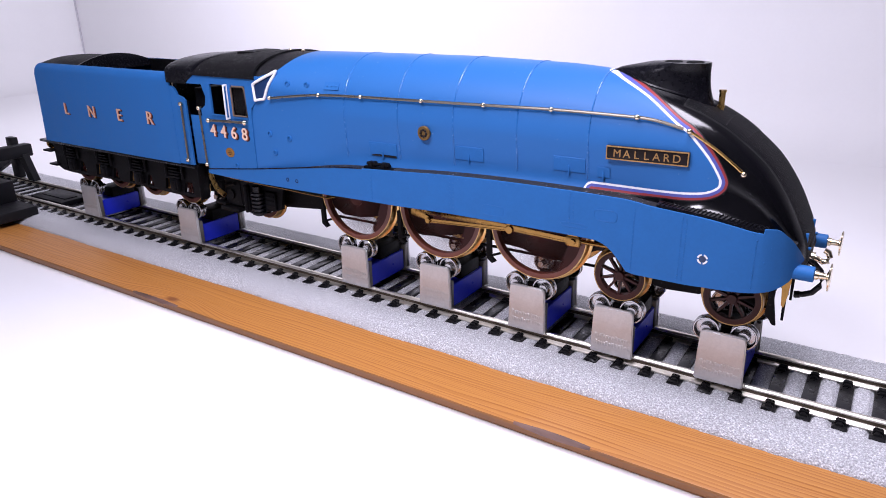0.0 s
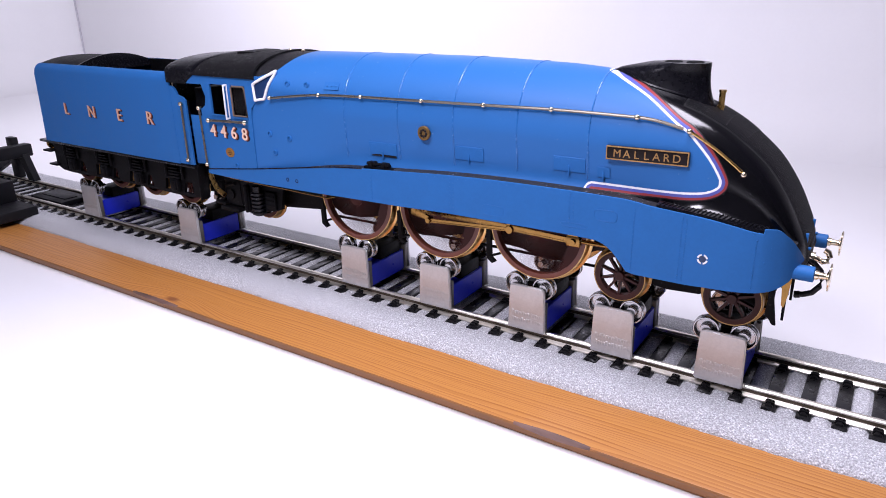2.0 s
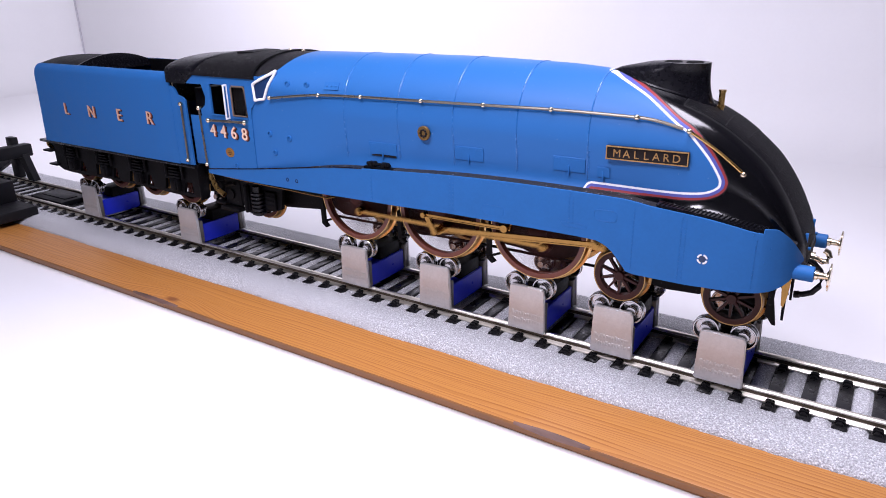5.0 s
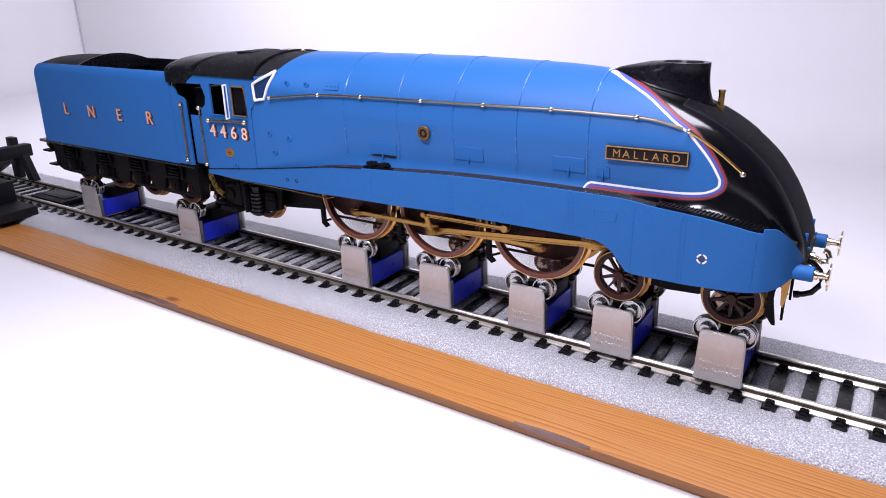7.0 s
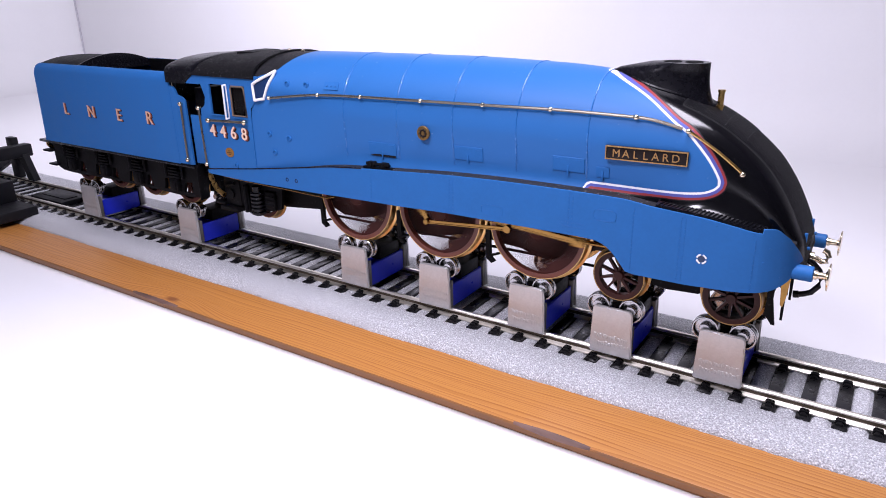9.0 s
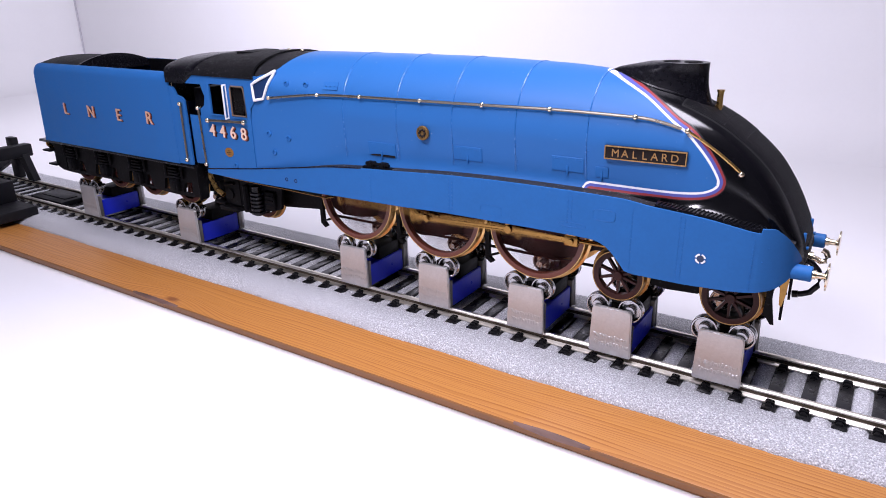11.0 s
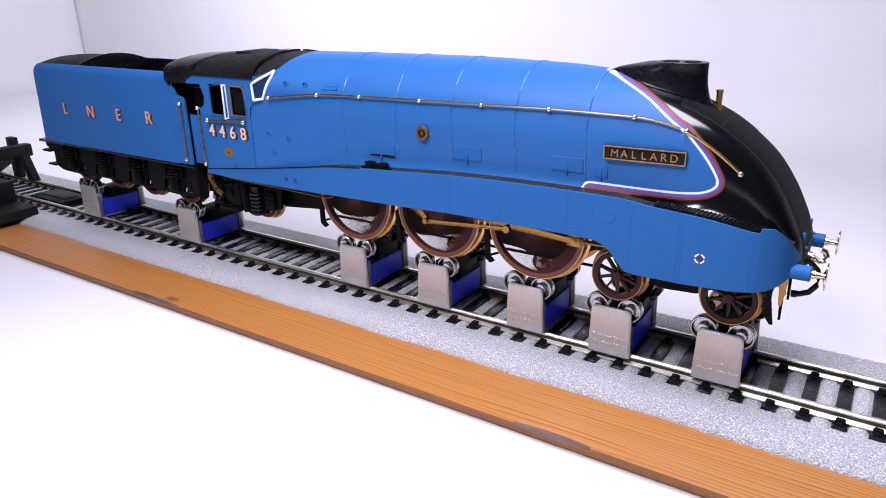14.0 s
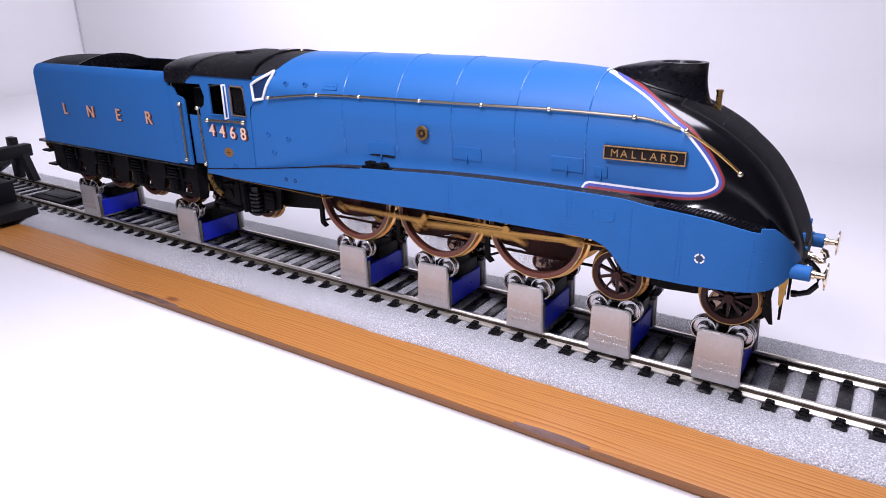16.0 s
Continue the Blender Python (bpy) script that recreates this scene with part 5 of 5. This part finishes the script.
        for x, z in ((83.6, 20.5), (85.4, 18.5), (86.4, 16.4), (85.8, 14.2), (82.8, 17.5)):
            ball(bm, (x, s * (valance_y(x) + 0.5), z), 0.22, 6)
        tagged(part("valance_rivet", bm, BLUE, loco), kind="stuff")
        for x, z, a, b in ((21.2, 19.2, 3.0, 1.3), (49.8, 22.4, 2.6, 1.3), (42.4, 19.0, 3.2, 0.5)):
            bm = bmesh.new()
            lp = [(x + a * math.copysign(abs(math.cos(t)) ** 0.5, math.cos(t)), s * (valance_y(x) + 0.5), z + b * math.copysign(abs(math.sin(t)) ** 0.5, math.sin(t))) for t in np.linspace(0, 2 * math.pi, 29)]
            pipe(bm, lp, 0.09, 6)
            part("inspection_panel", bm, BLUE, loco)
        for x, z in ((-48.3, 18.0), (-44.6, 18.0)):
            bm = bmesh.new()
            lathe(bm, [(s * 17.5, 0.6), (s * 17.78, 0.6), (s * 17.78, 0.35), (s * 17.6, 0.3)], 14, (x, 0, z))
            part("bolt_hole", bm, DARKGLASS, loco)
        bm = bmesh.new()
        lathe(bm, [(s * 17.5, 1.15), (s * 17.74, 1.15), (s * 17.74, 0.7), (s * 17.5, 0.64)], 24, (71.2, 0, 16.4))
        hr = part("speed_port", bm, BLUE, loco, "port with a broken white ring")
        for q in range(4):
            bm = bmesh.new()
            ang = [math.pi / 2 * q + math.pi / 4 + f * 0.58 for f in np.linspace(-1, 1, 9)]
            grid(bm, [[(71.2 + rr * math.cos(t), s * 17.8, 16.4 + rr * math.sin(t)) for t in ang] for rr in (0.76, 1.12)])
            solid(part("ring_arc", bm, WHITE, hr, "white painted arc"), 0.06, 0.0)
        bm = bmesh.new()
        rod(bm, (71.2, s * 17.5, 16.4), (71.2, s * 17.78, 16.4), 0.72, 18)
        part("port_centre", bm, DARKGLASS, hr)


casing_details()


def nameplates():
    pl = new("nameplate")
    pl.parent = loco
    pl.location = (56.75 * MM, -14.22 * MM, 36.05 * MM)
    pl.rotation_euler[2] = radians(2.9)
    bm = bmesh.new()
    box(bm, -8.75, 8.75, -0.5, 0.6, -1.5, 1.5, 0.08)
    part("nameplate_back", bm, NAMEBACK, pl, "dark nameplate with gilt letters")
    bm = bmesh.new()
    for x0, x1, z0, z1 in ((-8.75, 8.75, 1.26, 1.5), (-8.75, 8.75, -1.5, -1.26), (-8.75, -8.5, -1.3, 1.3), (8.5, 8.75, -1.3, 1.3)):
        box(bm, x0, x1, -0.66, -0.3, z0, z1, 0.05)
    part("nameplate_border", bm, PLATEGOLD, pl, "gilt border")
    word = "MALLARD"
    for i, ch in enumerate(word):
        letters("letter", ch, 1.65, 0.1, PLATEGOLD, pl, (-6.3 + 2.1 * i, -0.55, -0.82))
    bm = bmesh.new()
    lathe(bm, [(-0.5, 1.85), (0.0, 1.85), (0.1, 1.75), (0.1, 1.45), (0.0, 1.4), (0.0, 0.1)], 32, (0, 0, 0))
    b = part("badge", bm, BADGE, loco, "round gilt badge", at=(-0.5, -15.15, 35.7))
    b.rotation_euler[2] = math.pi
    for a in range(8):
        bm = bmesh.new()
        t = a * math.pi / 4
        ball(bm, (0.85 * math.cos(t), 0.05, 0.85 * math.sin(t)), 0.34, 8)
        part("badge_boss", bm, NAMEBACK, b)
    bm = bmesh.new()
    lathe(bm, [(-17.6, 1.5), (-17.9, 1.5), (-17.95, 1.3), (-17.95, 0.1)], 24)
    for v in bm.verts:
        v.co.x *= 1.25
    w = part("works_plate", bm, WORKS, loco, "small oval orange works plate", at=(-72.3, 0, 23.6))
    bm = bmesh.new()
    for z in (-0.55, 0.0, 0.55):
        box(bm, -1.0 + abs(z), 1.0 - abs(z), -18.0, -17.9, z - 0.08, z + 0.08)
    part("works_plate_lines", bm, NAMEBACK, w, "illegible lines")
    for s in (-1, 1):
        for i, ch in enumerate("4468"):
            x = (-78.8 + 4.75 * i)
            for dx, dz, mt, lift in ((0.0, 0.0, CREAM, 18.0), (0.4, -0.15, NUMSHADE, 17.9), (0.8, -0.35, NAMEBACK, 17.8)):
                if s < 0:
                    letters("numeral", ch, 3.7, 0.06, mt, loco, (x + dx, -lift, 28.3 + dz), bold=0.05)


nameplates()


def tender_details():
    for s in (-1, 1):
        bm = bmesh.new()
        prism(bm, [(-99, 42.2), (-98, 44), (-96, 45), (-96, 38), (-92, 38), (-92, 30), (-99, 30)], s * 16.3, s * 15.6)
        part("front_plate", bm, BLACK, tender)
        # frames, axleboxes, springs
        bm = bmesh.new()
        prism(bm, [(-186.5, 16.9), (-186.5, 14.6), (-184, 14.0), (-184, 9.4), (-91.1, 9.4), (-91.0, 12.0), (-91.0, 16.9)], s * 14.0, s * 12.8)
        prism(bm, [(-184, 9.5), (-184, 6.0), (-180, 4.4), (-176.5, 4.2), (-176.5, 9.5)], s * 13.98, s * 12.82)
        prism(bm, [(-98.5, 9.5), (-98.5, 4.3), (-91.4, 5.2), (-91.1, 9.5)], s * 13.98, s * 12.82)
        prism(bm, [(-176.6, 5.2), (-176.6, 4.1), (-167, 4.0), (-150, 4.6), (-128, 4.6), (-106, 4.2), (-98.4, 4.3), (-98.4, 5.4)], s * 13.96, s * 12.84)
        for x in TENDER_AXLES:
            prism(bm, [(x - 4.4, 9.5), (x - 3.0, 4.5), (x + 3.0, 4.5), (x + 4.4, 9.5)], s * 13.94, s * 12.86)
        for x in (-159.8, -138.3, -117.3):
            prism(bm, [(x - 4.2, 9.5), (x - 3.0, 4.7), (x + 3.0, 4.7), (x + 4.2, 9.5)], s * 13.94, s * 12.86)
        fr = part("side_frame", bm, BLACK, tender)
        bm = bmesh.new()
        box(bm, -187, -91.3, s * 17.5, s * 12.8, 16.0, 16.95, 0.2)
        part("footplate", bm, SATIN, tender)
        for x in TENDER_AXLES:
            bm = bmesh.new()
            box(bm, x - 2.2, x + 2.2, s * 15.6, s * 13.6, 5.6, 10.2, 0.4)
            box(bm, x - 1.4, x + 1.4, s * 16.0, s * 15.2, 6.3, 9.4, 0.3)
            part("axlebox", bm, BLACK, fr)
            bm = bmesh.new()
            for k in range(4):
                ln = 3.0 - k * 0.25
                box(bm, x - ln, x + ln, s * 15.2, s * 13.6, 10.4 + k * 1.1, 11.0 + k * 1.1, 0.14)
            for dx in (-4.4, 4.4):
                rod(bm, (x + dx, s * 14.6, 10.4), (x + dx, s * 14.6, 15.6), 0.5, 8)
            part("leaf_spring", bm, BLACK, fr)
        for x, z in ((-187.2, 11.8), (-184.6, 6.4)):
            bm = bmesh.new()
            box(bm, x - 2.6, x + 3.0, s * 15.6, s * 12.4, z - 0.4, z + 0.3, 0.1)
            part("tender_step", bm, BLACK, tender)
        b = bmesh.new()
        lathe(b, [(-183, 1.4), (-186.4, 1.4), (-187, 0.9), (-188.4, 0.9), (-188.8, 2.6), (-189.4, 2.6)], 24, (0, s * 11.3, 14.2), "x")
        part("buffer", b, BRASS, tender, "brass tender buffer")
        bm = bmesh.new()
        rod(bm, (-93.0, s * 18.0, 37.2), (-93.3, s * 18.0, 19.0), 0.33, 8)
        h = part("upright_handrail", bm, RODGREY, tender)
        for x, z in ((-93.0, 37.2), (-93.3, 19.0)):
            k = bmesh.new()
            ball(k, (x, s * 18.1, z), 0.75)
            rod(k, (x, s * 17.0, z), (x, s * 18.1, z), 0.4)
            part("knob", k, KNOB, h)
        bm = bmesh.new()
        rod(bm, (-97.2, s * 16.9, 42.4), (-97.2, s * 16.9, 46.2), 0.25, 6)
        part("tip_rail", bm, KNOB, tender)
        bm = bmesh.new()
        box(bm, -91.4, -91.0, s * 16.8, s * 13.5, 5.0, 17, 0.1)
        part("front_step_plate", bm, BLACK, tender)
    bm = bmesh.new()
    box(bm, -185.5, -91.5, -12.4, 12.4, 9.5, 16.8, 0.4)
    part("underframe", bm, BLACK, tender)
    bm = bmesh.new()
    box(bm, -91.4, -86.5, -13.5, 13.5, 14.0, 42.0, 0.5)
    part("gangway_plate", bm, BLACK, tender, "black gangway between tender and cab")
    bm = bmesh.new()
    box(bm, -90.6, -85.0, -16.6, -16.1, 18.0, 33.8, 0.2)
    part("cab_door", bm, BLUE, tender)
    for ch, x, z in (("L", -162.3, 28.7), ("N", -145.8, 28.8), ("E", -128.8, 28.9), ("R", -111.5, 29.2)):
        for dx, dz, mt, lift in ((0.0, 0.0, TENDERGILT, 17.6), (0.4, -0.15, NUMSHADE, 17.45), (0.75, -0.3, NAMEBACK, 17.35)):
            letters("letter", ch, 4.2, 0.06, mt, tender, (x + dx, -lift, z + dz), bold=0.03)


tender_details()


def left_end():
    z = ZS - 0.2
    st = thing("buffer_stop", (-256, 0, ZS), "black plastic model buffer stop standing on the rails", "buffer stop")
    bm = bmesh.new()
    box(bm, -7.5, -1.5, -13, 13, 13.6, 19.6, 0.6)
    part("beam", bm, DARKBOX, st)
    for s in (-1, 1):
        bm = bmesh.new()
        box(bm, -14.6, -8.6, s * 8.9 - 1.6, s * 8.9 + 1.6, 2.4, 22.6, 0.5)
        part("upright", bm, DARKBOX, st)
        bm = bmesh.new()
        prism(bm, [(-12, 16), (-12, 11.5), (-33, 2.4), (-38, 2.4)], s * 8.9 - 1.4, s * 8.9 + 1.4)
        part("strut", bm, DARKBOX, st)
        bm = bmesh.new()
        prism(bm, [(-1.0, 15), (-6.2, 15), (-0.6, 2.4), (5.2, 2.4)], s * 8.9 - 1.5, s * 8.9 + 1.5)
        part("strut", bm, DARKBOX, st)
    bx = thing("controller_box", (-205, -24, ZS - 0.6), "dark stepped plastic box beside the track", "box")
    bm = bmesh.new()
    box(bm, -70, 2.0, -9, 7.5, 0, 4.2, 0.6)
    part("base", bm, DARKBOX, bx)
    bm = bmesh.new()
    box(bm, -70, -13, -8.5, 7.0, 4.0, 13.5, 0.8)
    part("housing", bm, DARKBOX, bx)
    bm = bmesh.new()
    box(bm, -70, -38, -6, 6.5, 13.4, 16.5, 0.5)
    part("cap", bm, TEAL, bx, "teal cap")
    rp = thing("uncoupling_plate", (-215, 0, ZS), "flat dark plate lying between the rails", "plate")
    bm = bmesh.new()
    box(bm, -13, 12, -6.5, 6.5, 0, 2.2, 0.3)
    part("plate", bm, DARKBOX, rp)
    bm = bmesh.new()
    box(bm, -10, 9, -3, 3, 2.15, 2.6, 0.2)
    part("raised_centre", bm, DARKBOX, rp)


left_end()


# ---- what moves ----
PHASE = [(0.0, 0.55), (3.8, 10.05), (4.2, 11.06), (5.3, 13.95), (6.3, 17.05), (6.4, 17.42), (6.5, 17.8), (6.6, 18.22), (6.7, 18.68), (6.8, 19.2), (7.0, 20.2), (7.2, 21.17), (7.4, 22.18), (7.6, 23.24), (8.0, 25.38), (8.4, 27.48), (8.8, 29.6), (9.2, 31.7), (11.3, 43.12), (11.9, 46.3), (12.5, 49.5), (13.1, 52.75), (13.7, 56.0), (14.3, 59.25), (14.9, 62.43), (15.5, 65.65), (16.0, 68.38)]
DRIFT = [(0, 0), (3, 0), (7, -0.12), (9, -0.2), (11.5, -0.45), (13, -0.55), (16, -0.6)]


def motions():
    ts = [i / 30 for i in range(481)]
    turns = np.interp(ts, [p[0] for p in PHASE], [p[1] for p in PHASE])
    for w, x, s in DRIVE:
        off = 0 if s < 0 else 120
        walk(w, [(t, pose(x * MM, s * 8.4 * MM, 13.3 * MM, 0, (360 * p + off) % 360, 0)) for t, p in zip(ts, turns)])
    swing = {"coupling": [], "connecting": [], "crosshead": [], "eccentric": []}
    for t, p in zip(ts, turns):
        a = 2 * math.pi * p
        px, pz = CRANK * math.cos(a), AXLE_Z - CRANK * math.sin(a)
        cx = px + math.sqrt(CON_LENGTH**2 - (pz - SLIDE_Z) ** 2)
        ex, ez = -ECC * math.cos(a), AXLE_Z + ECC * math.sin(a)
        swing["coupling"].append((t, pose(px * MM, 0, pz * MM)))
        swing["connecting"].append((t, pose(px * MM, 0, pz * MM, 0, math.degrees(math.asin((pz - SLIDE_Z) / CON_LENGTH)), 0)))
        swing["crosshead"].append((t, pose(cx * MM, 0, SLIDE_Z * MM)))
        swing["eccentric"].append((t, pose(ex * MM, 0, ez * MM, 0, math.degrees(math.asin((ez - FOOT_Z) / 24.2)), 0)))
    walk(GEAR["coupling_rod"], swing["coupling"])
    walk(GEAR["connecting_rod"], swing["connecting"])
    walk(GEAR["crosshead"], swing["crosshead"])
    walk(GEAR["eccentric_rod"], swing["eccentric"])
    for ob, x0 in [(loco, 0), (tender, 0)]:
        walk(ob, [(t, pose((x0 + d) * MM, 0, ZW * MM)) for t, d in DRIFT])
    for u in UNITS:
        x0, z0 = u.location.x, u.location.z
        walk(u, [(t, pose(x0 + d * MM, 0, z0)) for t, d in DRIFT])


motions()
